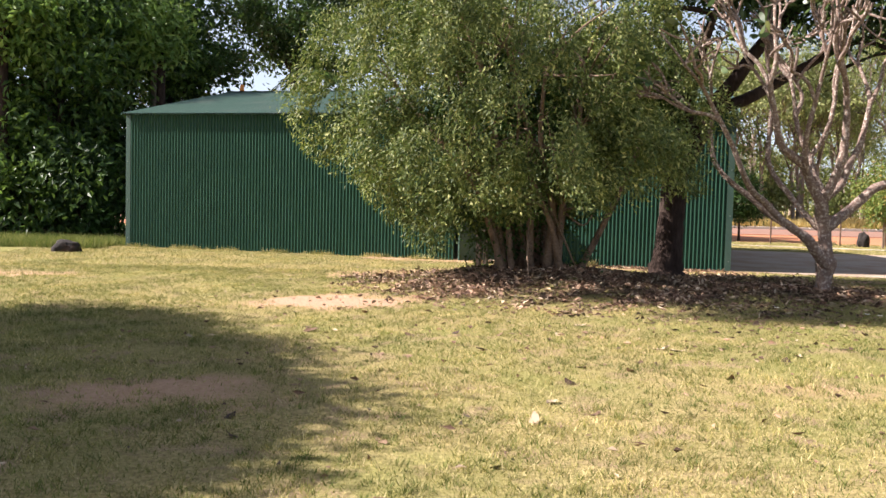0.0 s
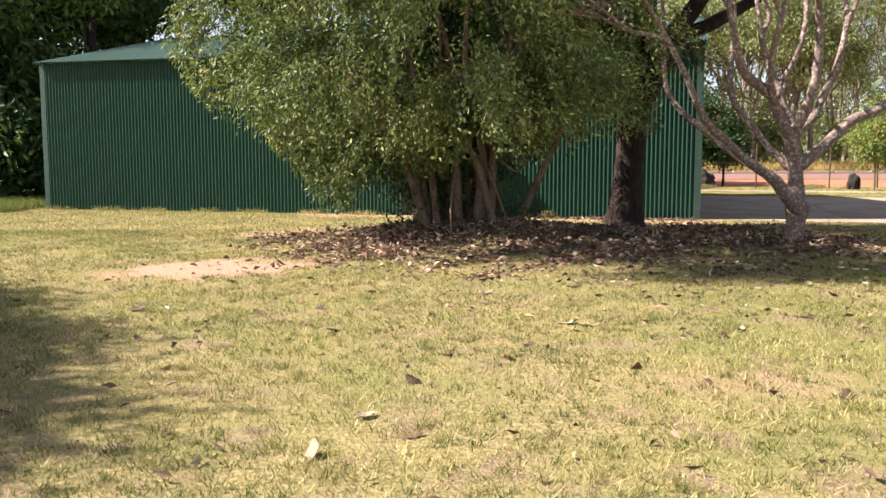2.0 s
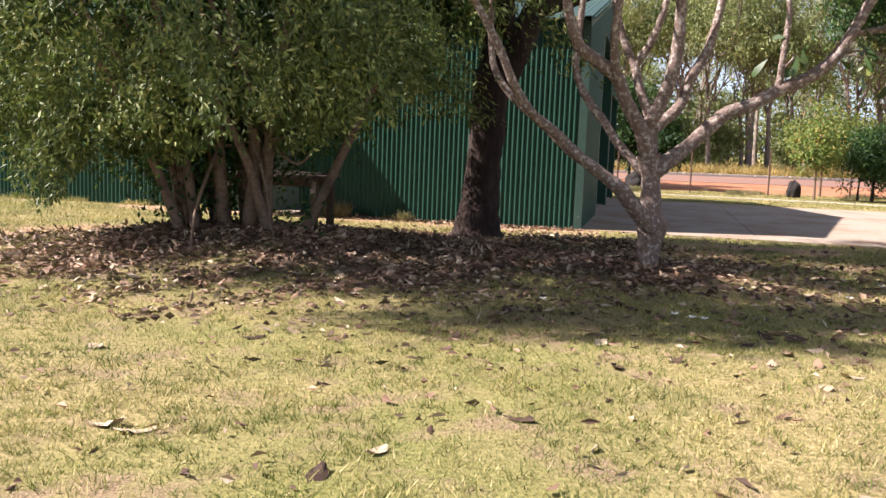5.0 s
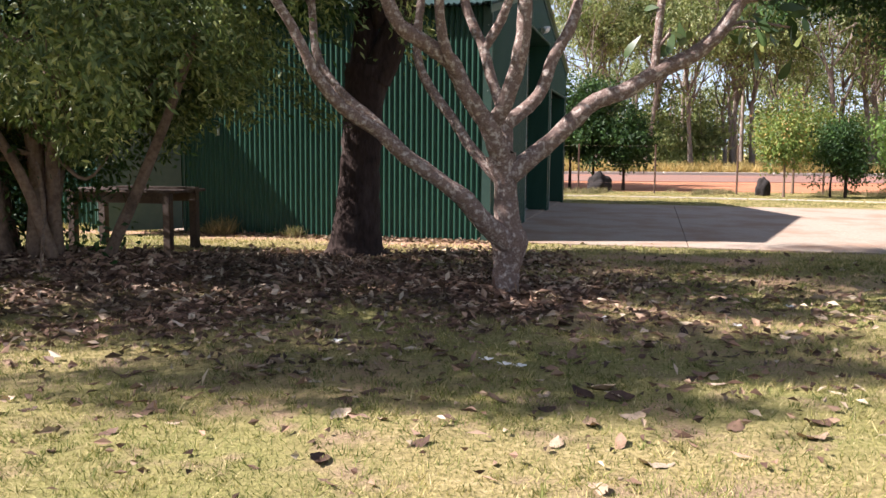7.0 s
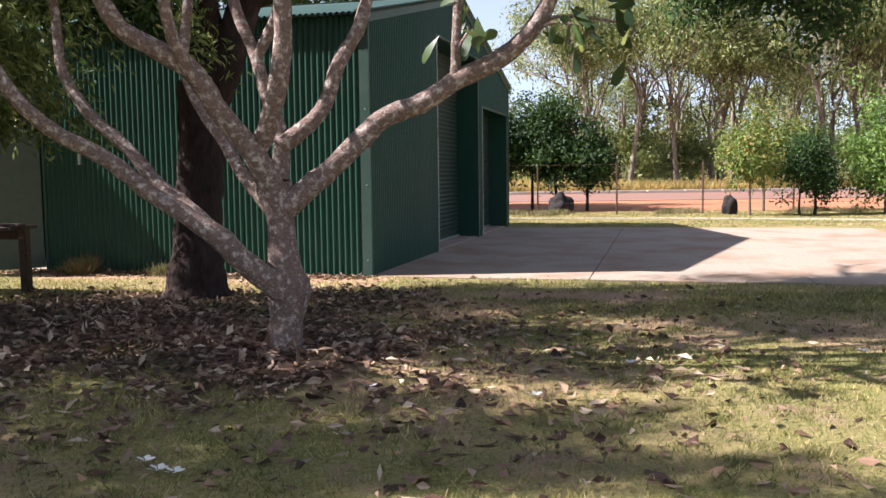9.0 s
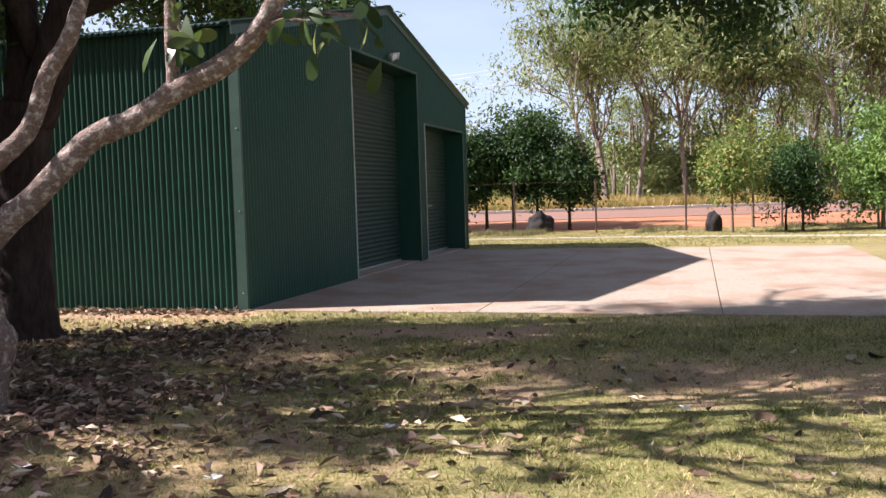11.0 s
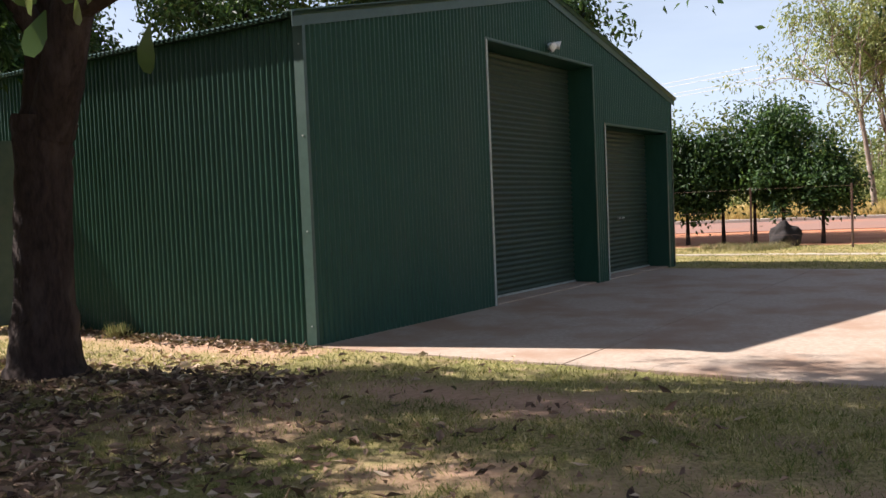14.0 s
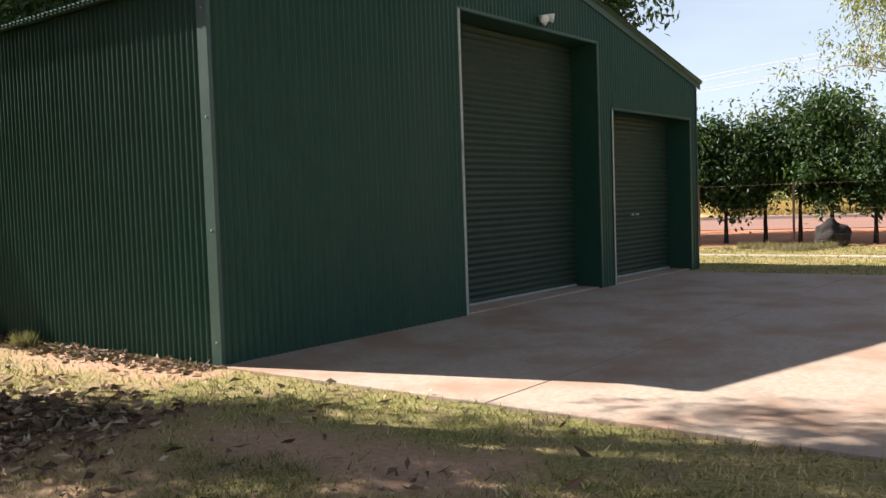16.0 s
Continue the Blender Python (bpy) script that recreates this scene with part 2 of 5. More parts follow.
def part(name, bm, mat, parent, label="", smooth=False):
    me = bpy.data.meshes.new(name)
    bmesh.ops.recalc_face_normals(bm, faces=bm.faces)
    bm.to_mesh(me)
    bm.free()
    if smooth:
        me.polygons.foreach_set("use_smooth", np.full(len(me.polygons), True))
    me.materials.append(mat)
    return child(name, me, parent, label)


def box(x0, x1, y0, y1, z0, z1, edge=0.0, bm=None):
    b = bmesh.new()
    bmesh.ops.create_cube(b, size=1.0, matrix=Matrix.Translation(((x0 + x1) / 2, (y0 + y1) / 2, (z0 + z1) / 2)) @ Matrix.Diagonal((x1 - x0, y1 - y0, z1 - z0, 1)))
    if edge:
        bmesh.ops.bevel(b, geom=b.edges[:], offset=edge, segments=2, affect="EDGES")
    if bm is None:
        return b
    me = bpy.data.meshes.new("tmp")
    b.to_mesh(me)
    b.free()
    bm.from_mesh(me)
    bpy.data.meshes.remove(me)
    return bm


def spline(pts, n=5):
    """Catmull-Rom through rows of any width."""
    p = np.asarray(pts, float)
    p = np.vstack([2 * p[0] - p[1], p, 2 * p[-1] - p[-2]])
    out = []
    for i in range(1, len(p) - 2):
        for t in np.linspace(0, 1, n, endpoint=False):
            a, b, c, d = p[i - 1:i + 3]
            out.append(0.5 * (2 * b + (c - a) * t + (2 * a - 5 * b + 4 * c - d) * t * t + (3 * b - a - 3 * c + d) * t ** 3))
    out.append(p[-2])
    return np.array(out)


class Tubes:
    """Collects tapered tubes into one mesh."""

    def __init__(self, sides=8):
        self.v, self.f, self.n, self.sides = [], [], 0, sides

    def add(self, rows, knobbly=0.0, sides=None):
        k = sides or self.sides
        p, r = np.asarray(rows, float)[:, :3], np.abs(np.asarray(rows, float)[:, 3])
        d = np.gradient(p, axis=0)
        d /= np.linalg.norm(d, axis=1, keepdims=True) + 1e-9
        a = np.array([1.0, 0, 0]) if abs(d[0][0]) < 0.8 else np.array([0, 1.0, 0])
        ang = np.linspace(0, 2 * np.pi, k, endpoint=False)
        rings = []
        for i in range(len(p)):
            a = a - d[i] * (a @ d[i])
            a /= np.linalg.norm(a)
            b = np.cross(d[i], a)
            rr = r[i] * (1 + knobbly * rng.normal(0, 1, k))
            rings.append(p[i] + (np.cos(ang) * rr)[:, None] * a + (np.sin(ang) * rr)[:, None] * b)
        self.v.append(np.vstack(rings))
        m = len(p)
        i, j = np.meshgrid(np.arange(m - 1), np.arange(k), indexing="ij")
        q = np.stack([i * k + j, i * k + (j + 1) % k, (i + 1) * k + (j + 1) % k, (i + 1) * k + j], -1).reshape(-1, 4) + self.n
        self.f.append(q)
        self.n += m * k

    def mesh(self, name, mat):
        return raw_mesh(name, np.vstack(self.v), np.vstack(self.f), mat, True)


def leaves(name, P, D, L, W, mat, fold=0.25, gen=None, face=None):
    """One mesh of leaves: a folded rhombus of four corners and two faces for each row of P, along D."""
    g = gen or rng
    n = len(P)
    D = D / (np.linalg.norm(D, axis=1, keepdims=True) + 1e-9)
    S = np.cross(D, g.normal(0, 1, (n, 3)) if face is None else face + g.normal(0, 0.45, (n, 3)))
    S /= np.linalg.norm(S, axis=1, keepdims=True) + 1e-9
    N = np.cross(S, D)
    L, W = np.broadcast_to(L, n)[:, None], np.broadcast_to(W, n)[:, None]
    a, c = P, P + D * L
    m = P + D * L * 0.45
    b, d = m + S * W / 2 + N * W * fold, m - S * W / 2 + N * W * fold
    v = np.stack([a, b, c, d], 1).reshape(-1, 3)
    i = np.arange(n)[:, None] * 4
    f = np.concatenate([i + [0, 1, 2], i + [0, 2, 3]], 1).reshape(-1, 3)
    return raw_mesh(name, v, f, mat)


def paddles(name, P, D, L, W, mat, g):
    """One mesh of broad leaves, widest past the middle with a blunt tip, folded along the rib."""
    n = len(P)
    D = D / (np.linalg.norm(D, axis=1, keepdims=True) + 1e-9)
    S = np.cross(D, g.normal(0, 1, (n, 3)))
    S /= np.linalg.norm(S, axis=1, keepdims=True) + 1e-9
    N = np.cross(S, D)
    L, W = L[:, None], W[:, None]
    rim = ((0.0, 0.05), (0.25, 0.45), (0.55, 0.95), (0.8, 0.85), (0.95, 0.4))
    rows = [P + D * L * a + s * S * W / 2 * w + N * W * 0.12 * w - N * L * 0.15 * a * a for a, w in rim for s in (1, -1)]
    v = np.stack(rows, 1).reshape(-1, 3)
    i = np.arange(n)[:, None] * 10
    f = np.concatenate([i + [2 * k, 2 * k + 1, 2 * k + 3, 2 * k + 2] for k in range(4)], 1).reshape(-1, 4)
    return raw_mesh(name, v, f, mat, True)


def unit(n):
    v = rng.normal(0, 1, (n, 3))
    return v / np.linalg.norm(v, axis=1, keepdims=True)


def clumps(centres, per, spread, flat=0.8):
    """Leaf places round clump centres, and the ways they point."""
    P = np.repeat(centres, per, axis=0)
    off = rng.normal(0, 1, P.shape) * spread * [1, 1, flat]
    r = np.linalg.norm(off, axis=1, keepdims=True) + 1e-9
    tip = np.cross(off / r, rng.normal(0, 1, P.shape)) + off / r * 0.4 + [0, 0, -0.35]
    return P + off, tip, off / r + [0, 0, 0.55]


def in_blob(n, centre, radii, inner=0.45):
    u = unit(n)
    ph = rng.uniform(0, 6.28, 3)
    lump = 1 + 0.28 * np.sin(u[:, 0] * 4.1 + ph[0]) * np.cos(u[:, 1] * 4.7 + ph[1]) + 0.2 * np.sin(u[:, 2] * 5.3 + ph[2] + u[:, 0] * 3)
    u = u * (lump[:, None] * (inner + (1 - inner) * rng.random((n, 1)) ** 0.6))
    return np.asarray(centre) + u * radii


# ---- ground ----
CX, CY = 5.66, 17.51
ANG = radians(15)
LEFT = np.array([-math.cos(ANG), math.sin(ANG)])
AHEAD = np.array([math.sin(ANG), math.cos(ANG)])


def shed_uv(x, y):
    """Metres along the side wall and along the front wall, from the shed's near corner."""
    dx, dy = x - CX, y - CY
    return dx * LEFT[0] + dy * LEFT[1], dx * AHEAD[0] + dy * AHEAD[1]


def wobble(x, y, s=1.0, seed=0.0):
    return (np.sin(x * 1.7 * s + seed) * np.cos(y * 1.3 * s - seed) + 0.6 * np.sin(x * 3.9 * s - y * 3.1 * s + 2 * seed) + 0.4 * np.sin(x * 8.3 * s + y * 7.1 * s + seed)) / 2


def patch(x, y, cx, cy, rx, ry, turn=0.0):
    c, s = math.cos(turn), math.sin(turn)
    a, b = (x - cx) * c + (y - cy) * s, -(x - cx) * s + (y - cy) * c
    return np.clip((1.15 - np.sqrt((a / rx) ** 2 + (b / ry) ** 2) + 0.55 * wobble(x, y, 1.3, cx) + 0.3 * wobble(x, y, 4.1, cy)) * 1.5, 0, 1)


def bed(x, y):
    """The leaf-strewn bed from the weeping bush past both trees."""
    return np.maximum.reduce([patch(x, y, 1.3, 13.1, 2.3, 2.0), patch(x, y, 3.6, 13.9, 2.2, 2.0), patch(x, y, 5.2, 13.0, 1.5, 1.3), patch(x, y, 4.6, 15.6, 1.9, 0.9) * 0.6])


def dirt_at(x, y):
    u, v = shed_uv(x, y)
    wall = np.clip(1.2 - np.abs(v + 0.35) / 0.45 + 0.5 * wobble(x, y, 1.5, 3), 0, 1) * (u > -0.3) * (u < 7.5) * 0.9
    return np.maximum.reduce([patch(x, y, -1.2, 10.9, 1.25, 0.75), patch(x, y, -1.0, 15.0, 1.0, 1.0) * 0.8, patch(x, y, -1.9, 5.6, 1.0, 0.55) * 0.8, patch(x, y, -6.3, 13.6, 1.0, 0.5) * 0.7,
                              patch(x, y, 7.6, 15.6, 1.5, 0.45, -0.25) * 0.9, patch(x, y, 9.6, 13.4, 1.4, 0.8) * 0.65, patch(x, y, 6.3, 12.2, 1.3, 0.8) * 0.35, patch(x, y, 4.2, 10.2, 0.9, 0.5) * 0.25, patch(x, y, 2.6, 6.2, 0.6, 0.35) * 0.4, patch(x, y, 7.2, 10.6, 1.0, 0.5) * 0.25, patch(x, y, 6.4, 14.9, 1.2, 0.8) * 0.65, patch(x, y, 8.3, 13.9, 0.9, 0.4) * 0.7, wall])


def height(x, y):
    m = 0.30 * np.exp(-(((x - 1.3) / 1.7) ** 2 + ((y - 13.3) / 1.4) ** 2)) + 0.12 * np.exp(-(((x - 5.4) / 1.1) ** 2 + ((y - 12.6) / 0.9) ** 2)) + 0.08 * np.exp(-(((x - 3.4) / 1.6) ** 2 + ((y - 13.8) / 1.3) ** 2))
    u, v = shed_uv(x, y)
    inside = (u > -7.4) & (v > 0.0) & (v < 9.2)
    return np.where(inside, -0.03, m + 0.012 * wobble(x, y, 0.6, 1.0))


def axis(lo, hi, step, far):
    mid = np.arange(lo, hi + step / 2, step)
    g = np.geomspace(1.0, far, 16)
    return np.concatenate([lo - g[::-1], mid, hi + g])


def build_ground():
    xs, ys = axis(-9, 16, 0.15, 900), axis(0, 34, 0.15, 900)
    X, Y = np.meshgrid(xs, ys, indexing="ij")
    x, y = X.ravel(), Y.ravel()
    n, m = len(xs), len(ys)
    i, j = np.meshgrid(np.arange(n - 1), np.arange(m - 1), indexing="ij")
    f = np.stack([i * m + j, (i + 1) * m + j, (i + 1) * m + j + 1, i * m + j + 1], -1).reshape(-1, 4)
    me = raw_mesh("ground", np.stack([x, y, height(x, y)], 1), f, GROUND, True)
    line = y + 0.12 * (x - 12)
    red = np.clip((line - 32.6 + 0.7 * wobble(x, y, 0.8, 2)) / 0.8, 0, 1)
    vals = {"dirt": dirt_at(x, y), "litter": bed(x, y), "red": red, "dry": np.clip((y - 55.0) / 1.5, 0, 1)}
    for k, v in vals.items():
        a = me.attributes.new(k, "FLOAT", "POINT")
        a.data.foreach_set("value", v.astype(np.float32))
    tagged(new("ground", me), "yellowed mown lawn with bare sandy patches", "ground", kind="structure")


build_ground()

SHED = Matrix.Translation((CX, CY, 0)) @ Matrix.Rotation(math.pi / 2 - ANG, 4, "Z")
# in the shed's own axes x runs along the front wall (ahead), y along the side wall (away to the left)


def slab_thing():
    drive = thing("driveway", "sandy concrete driveway slab beside the green shed", "driveway", SHED, kind="structure")
    # poured bays with open joints between
    xs, ys = [-0.05, 9.3], [0.25, -2.6, -5.0, -7.5]
    for i in range(1):
        for j in range(3):
            part("bay", box(xs[i] + 0.003, xs[i + 1] - 0.003, ys[j + 1] + 0.004, ys[j] - 0.004, -0.12, 0.012, 0.004), CONCRETE, drive)
    return drive


slab_thing()

# ---- shed ----
WID, LEN, EAVE, APEX, PITCH = 9.88, 13.62, 3.12, 4.2, 0.0762


def roof_z(x):
    return EAVE + (APEX - EAVE) * (1 - abs(x - WID / 2) / (WID / 2))


def sheet(x0, x1, bottom, tops, depth=0.026, step=16):
    """A corrugated sheet in x-z that bulges towards -y; tops gives its top edge at each x."""
    n = int(round((x1 - x0) / PITCH * step))
    x = np.linspace(x0, x1, n + 1)
    w = np.cos(x / PITCH * 2 * np.pi)
    y = -depth / 2 * (1 + np.sign(w) * np.abs(w) ** 0.75)
    top = np.array([tops(a) for a in x])
    v = np.concatenate([np.stack([x, y, np.full_like(x, bottom)], 1), np.stack([x, y, top], 1)])
    v = np.concatenate([v, v + [0, 0.004, 0]])
    i = np.arange(n)
    k = n + 1
    f = np.concatenate([np.stack([i, i + 1, i + k + 1, i + k], 1), np.stack([i + 2 * k, i + 3 * k, i + 3 * k + 1, i + 2 * k + 1], 1)])
    return raw_mesh("sheet", v, f, GREEN, True)


def build_shed():
    shed = thing("shed", "dark green corrugated steel shed with two roller doors", "shed", SHED)
    # side wall along +y at x = 0, in sheets of ten ribs
    turn = Matrix.Rotation(math.pi / 2, 4, "Z")
    wide = 10 * PITCH
    count = int(LEN / wide) + 1
    DOOR_U = (4.50, 5.62)
    full = sheet(0, wide, 0.0, lambda a: EAVE - 0.02)
    side = part("side_wall", box(0.03, 0.09, 0.05, DOOR_U[0], 0, EAVE - 0.05), INNER, shed, "green ribbed side wall")
    part("lining", box(0.03, 0.09, DOOR_U[1], LEN - 0.05, 0, EAVE - 0.05), INNER, side)
    part("lining", box(0.03, 0.09, DOOR_U[0], DOOR_U[1], 2.12, EAVE - 0.05), INNER, side)
    for k in range(count):
        a, b = k * wide, min((k + 1) * wide, LEN)
        cuts = [(a, b, 0.0)]
        if a < DOOR_U[1] and b > DOOR_U[0]:
            cuts = [c for c in ((a, DOOR_U[0], 0.0), (max(a, DOOR_U[0]), min(b, DOOR_U[1]), 2.12), (DOOR_U[1], b, 0.0)) if c[1] - c[0] > 0.03]
        for c0, c1, low in cuts:
            if low == 0.0 and abs(c1 - c0 - wide) < 1e-6:
                ob = child("sheet", full, side)
                ob.matrix_basis = Matrix.Translation((0, c0, 0)) @ Matrix.Rotation(math.pi / 2, 4, "Z") @ Matrix.Diagonal((1, -1, 1, 1)) @ Matrix.Diagonal((1, -1, 1, 1))
            else:
                ob = child("sheet", sheet(c0, c1, low, lambda a: EAVE - 0.02), side)
                ob.matrix_basis = turn
            # bulge outwards, to -x
            ob.matrix_basis = (Matrix.Translation((0, c0, 0)) if ob.data == full else Matrix.Identity(4)) @ Matrix(((0, 1, 0, 0), (1, 0, 0, 0), (0, 0, 1, 0), (0, 0, 0, 1)))
    # front wall along +x at y = 0, round the two roller doors
    B0, B1, BH = 3.33, 6.43, 3.32
    S0, S1, SH = 6.87, 9.58, 2.46
    front = part("front_wall", box(0.05, B0, 0.03, 0.09, 0, EAVE), INNER, shed, "shaded green ribbed gable wall")
    part("lining", box(B1, S0, 0.03, 0.09, 0, EAVE), INNER, front)
    part("lining", box(S1, WID - 0.05, 0.03, 0.09, 0, EAVE - 0.05), INNER, front)
    part("lining", box(S0, S1, 0.03, 0.09, SH, EAVE), INNER, front)
    edges = sorted(set([0.0, B0, B1, S0, S1, WID] + [k * wide for k in range(1, 14) if k * wide < WID]))
    for a, b in zip(edges[:-1], edges[1:]):
        if b - a < 0.02:
            continue
        mid = (a + b) / 2
        low = BH if B0 < mid < B1 else SH if S0 < mid < S1 else 0.0
        child("sheet", sheet(a, b, low, lambda q: roof_z(q) - 0.01, 0.018), front)
    # plain back and far walls
    part("back_wall", box(0.0, WID, LEN - 0.05, LEN, 0, EAVE), GREEN, shed)
    part("far_wall", box(WID - 0.05, WID, 0.0, LEN, 0, EAVE), GREEN, shed)
    gab = bmesh.new()
    q = [gab.verts.new(c) for y in (LEN - 0.05, LEN) for c in ((0, y, EAVE), (WID, y, EAVE), (WID / 2, y, APEX))]
    gab.faces.new(q[:3]), gab.faces.new(q[3:])
    for a, b in ((0, 1), (1, 2), (2, 0)):
        gab.faces.new((q[a], q[b], q[b + 3], q[a + 3]))
    part("back_gable", gab, GREEN, shed)
    part("floor_slab", box(0.02, WID - 0.02, 0.02, LEN - 0.02, -0.1, 0.03), CONCRETE, shed)
    # roof slopes, ribs running from ridge to eave
    over = 0.16
    n = int((LEN + 0.16) / PITCH * 6)
    y = np.linspace(-0.08, LEN + 0.08, n)
    rib = 0.010 * (1 + np.cos(y / PITCH * 2 * np.pi))
    for sgn, nm in ((1, "roof"), (-1, "roof")):
        xe = -over if sgn == 1 else WID + over
        ze = EAVE - over * (APEX - EAVE) / (WID / 2)
        v = []
        for dz in (0.02, -0.004):
            v.append(np.stack([np.full_like(y, xe), y, ze + rib + dz], 1))
            v.append(np.stack([np.full_like(y, WID / 2), y, APEX + rib + dz], 1))
        v = np.concatenate(v)
        i = np.arange(n - 1)
        f = np.concatenate([np.stack([i + o, i + 1 + o, i + 1 + n + o, i + n + o], 1) for o in (0, 2 * n)])
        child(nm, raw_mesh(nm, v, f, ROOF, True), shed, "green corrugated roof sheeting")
    ridge = bmesh.new()
    for s in (-1, 1):
        q = [ridge.verts.new((WID / 2 + a * s, yy, APEX + 0.055 - a * 0.216)) for a, yy in ((0, -0.09), (0.2, -0.09), (0.2, LEN + 0.09), (0, LEN + 0.09))]
        ridge.faces.new(q)
    bmesh.ops.solidify(ridge, geom=ridge.faces[:], thickness=0.006)
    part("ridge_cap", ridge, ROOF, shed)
    # barge flashing down both slopes of the gable, and corner flashings
    for s in (0, 1):
        g = bmesh.new()
        x0, x1 = (-over, WID / 2) if s == 0 else (WID + over, WID / 2)
        prof = [(-0.032, -0.10), (-0.032, 0.055), (0.09, 0.055), (0.09, 0.047), (-0.024, 0.047), (-0.024, -0.10)]
        ze = EAVE - over * (APEX - EAVE) / (WID / 2)
        r0 = [g.verts.new((x0, p, ze + q)) for p, q in prof]
        r1 = [g.verts.new((x1, p, APEX + q)) for p, q in prof]
        for a in range(6):
            g.faces.new((r0[a], r0[(a + 1) % 6], r1[(a + 1) % 6], r1[a]))
        g.faces.new(r0), g.faces.new(r1)
        part("barge_flashing", g, TRIM, shed)
    for cx, cy, sx, sy in ((-0.026, -0.024, 1, 1), (WID + 0.02, -0.024, -1, 1), (-0.026, LEN + 0.02, 1, -1)):
        g = bmesh.new()
        prof = [(0, 0), (0.04, 0), (0.04, 0.004), (0.004, 0.004), (0.004, 0.12), (0, 0.12)]
        r0 = [g.verts.new((cx + sx * a, cy + sy * b, 0.0)) for a, b in prof]
        r1 = [g.verts.new((cx + sx * a, cy + sy * b, EAVE - 0.03)) for a, b in prof]
        for a in range(6):
            g.faces.new((r0[a], r0[(a + 1) % 6], r1[(a + 1) % 6], r1[a]))
        g.faces.new(r0), g.faces.new(r1)
        post = part("corner_flashing", g, TRIM, shed, "folded green corner flashing, coloured paler for the sun on it")
        for z in (0.2, 1.1, 2.0, 2.85):
            s = bmesh.new()
            bmesh.ops.create_cone(s, cap_ends=True, segments=8, radius1=0.009, radius2=0.007, depth=0.008, matrix=Matrix.Translation((cx - 0.004 * sx, cy + 0.05 * sy, z)) @ Matrix.Rotation(math.pi / 2, 4, "Y"))
            part("screw", s, ZINC, post)
    # roller doors, set back in their openings
    for d0, d1, h, nm in ((B0, B1, BH, "big"), (S0, S1, SH, "small")):
        rows = int(h / 0.075)
        z = np.linspace(0.05, h + 0.05, rows * 6 + 1)
        yy = 0.40 - 0.013 * (1 + np.sign(np.cos(z / 0.075 * 2 * np.pi)) * np.abs(np.cos(z / 0.075 * 2 * np.pi)) ** 0.6)
        v = np.concatenate([np.stack([np.full_like(z, a), yy + o, z], 1) for o in (0, 0.006) for a in (d0 - 0.03, d1 + 0.03)])
        k = len(z)
        i = np.arange(k - 1)
        f = np.concatenate([np.stack([i + o, i + k + o, i + k + 1 + o, i + 1 + o], 1) for o in (0, 2 * k)])
        leaf = child("roller_door", raw_mesh("roller_door", v, f, DOOR, True), shed, "closed green ribbed roller door")
        part("bottom_rail", box(d0 + 0.01, d1 - 0.01, 0.36, 0.405, 0.032, 0.06, 0.004), ZINC, leaf, "pale metal bottom rail")
        if nm == "small":
            hd = box((d0 + d1) / 2 - 0.09, (d0 + d1) / 2 - 0.03, 0.33, 0.375, 0.95, 0.99, 0.006)
            box((d0 + d1) / 2 + 0.03, (d0 + d1) / 2 + 0.15, 0.33, 0.375, 0.955, 0.985, 0.004, hd)
            part("handle", hd, ZINC, leaf, "small metal handle and lock")
        for a, s in ((d0, 1), (d1, -1)):
            part("jamb", box(min(a, a + s * 0.012), max(a, a + s * 0.012), -0.022, 0.46, 0.012, h), GREEN, leaf)
            part("trim", box(min(a - s * 0.045, a - s * 0.003), max(a - s * 0.045, a - s * 0.003), -0.026, -0.019, 0.012, h + 0.04), ZINC if s == 1 else TRIM, leaf, "pale edge trim")
        part("head", box(d0, d1, -0.022, 0.46, h, h + 0.012), GREEN, leaf)
        part("head_trim", box(d0 - 0.04, d1 + 0.04, -0.03, -0.0235, h + 0.013, h + 0.04), TRIM, leaf)
        part("backing", box(d0 - 0.1, d1 + 0.1, 0.49, 0.53, 0.03, h + 0.2), INNER, leaf)
    # side door leaf standing open, hinged at its near jamb
    hinge = Matrix.Translation((-0.03, DOOR_U[0] + 0.02, 0))
    leafm = hinge @ Matrix.Rotation(radians(-40), 4, "Z")
    lf = bmesh.new()
    box(-1.16, 0, -0.02, 0.02, 0.06, 2.3, 0.004, lf)
    door = part("side_door", lf, DUSTY, shed, "dusty pale green sheet door standing open")
    door.matrix_basis = leafm
    part("door_edge", box(-1.185, -1.162, -0.024, 0.024, 0.06, 2.3, 0.003), TRIM, door, "pale metal edge")
    hdl = box(-1.08, -0.96, -0.075, -0.055, 1.02, 1.045, 0.004)
    box(-1.08, -1.05, -0.06, -0.018, 1.0, 1.06, 0.003, hdl)
    part("door_handle", hdl, ZINC, door)
    part("door_frame", box(-0.02, 0.1, DOOR_U[0] - 0.03, DOOR_U[0], 0, 2.15), TRIM, shed)
    part("door_frame", box(-0.02, 0.1, DOOR_U[1], DOOR_U[1] + 0.03, 0, 2.15), TRIM, shed)
    # small latch on the side wall
    part("latch", box(-0.05, -0.018, 3.9, 3.94, 1.4, 1.54, 0.004), ZINC, shed, "small metal latch")
    return shed


build_shed()


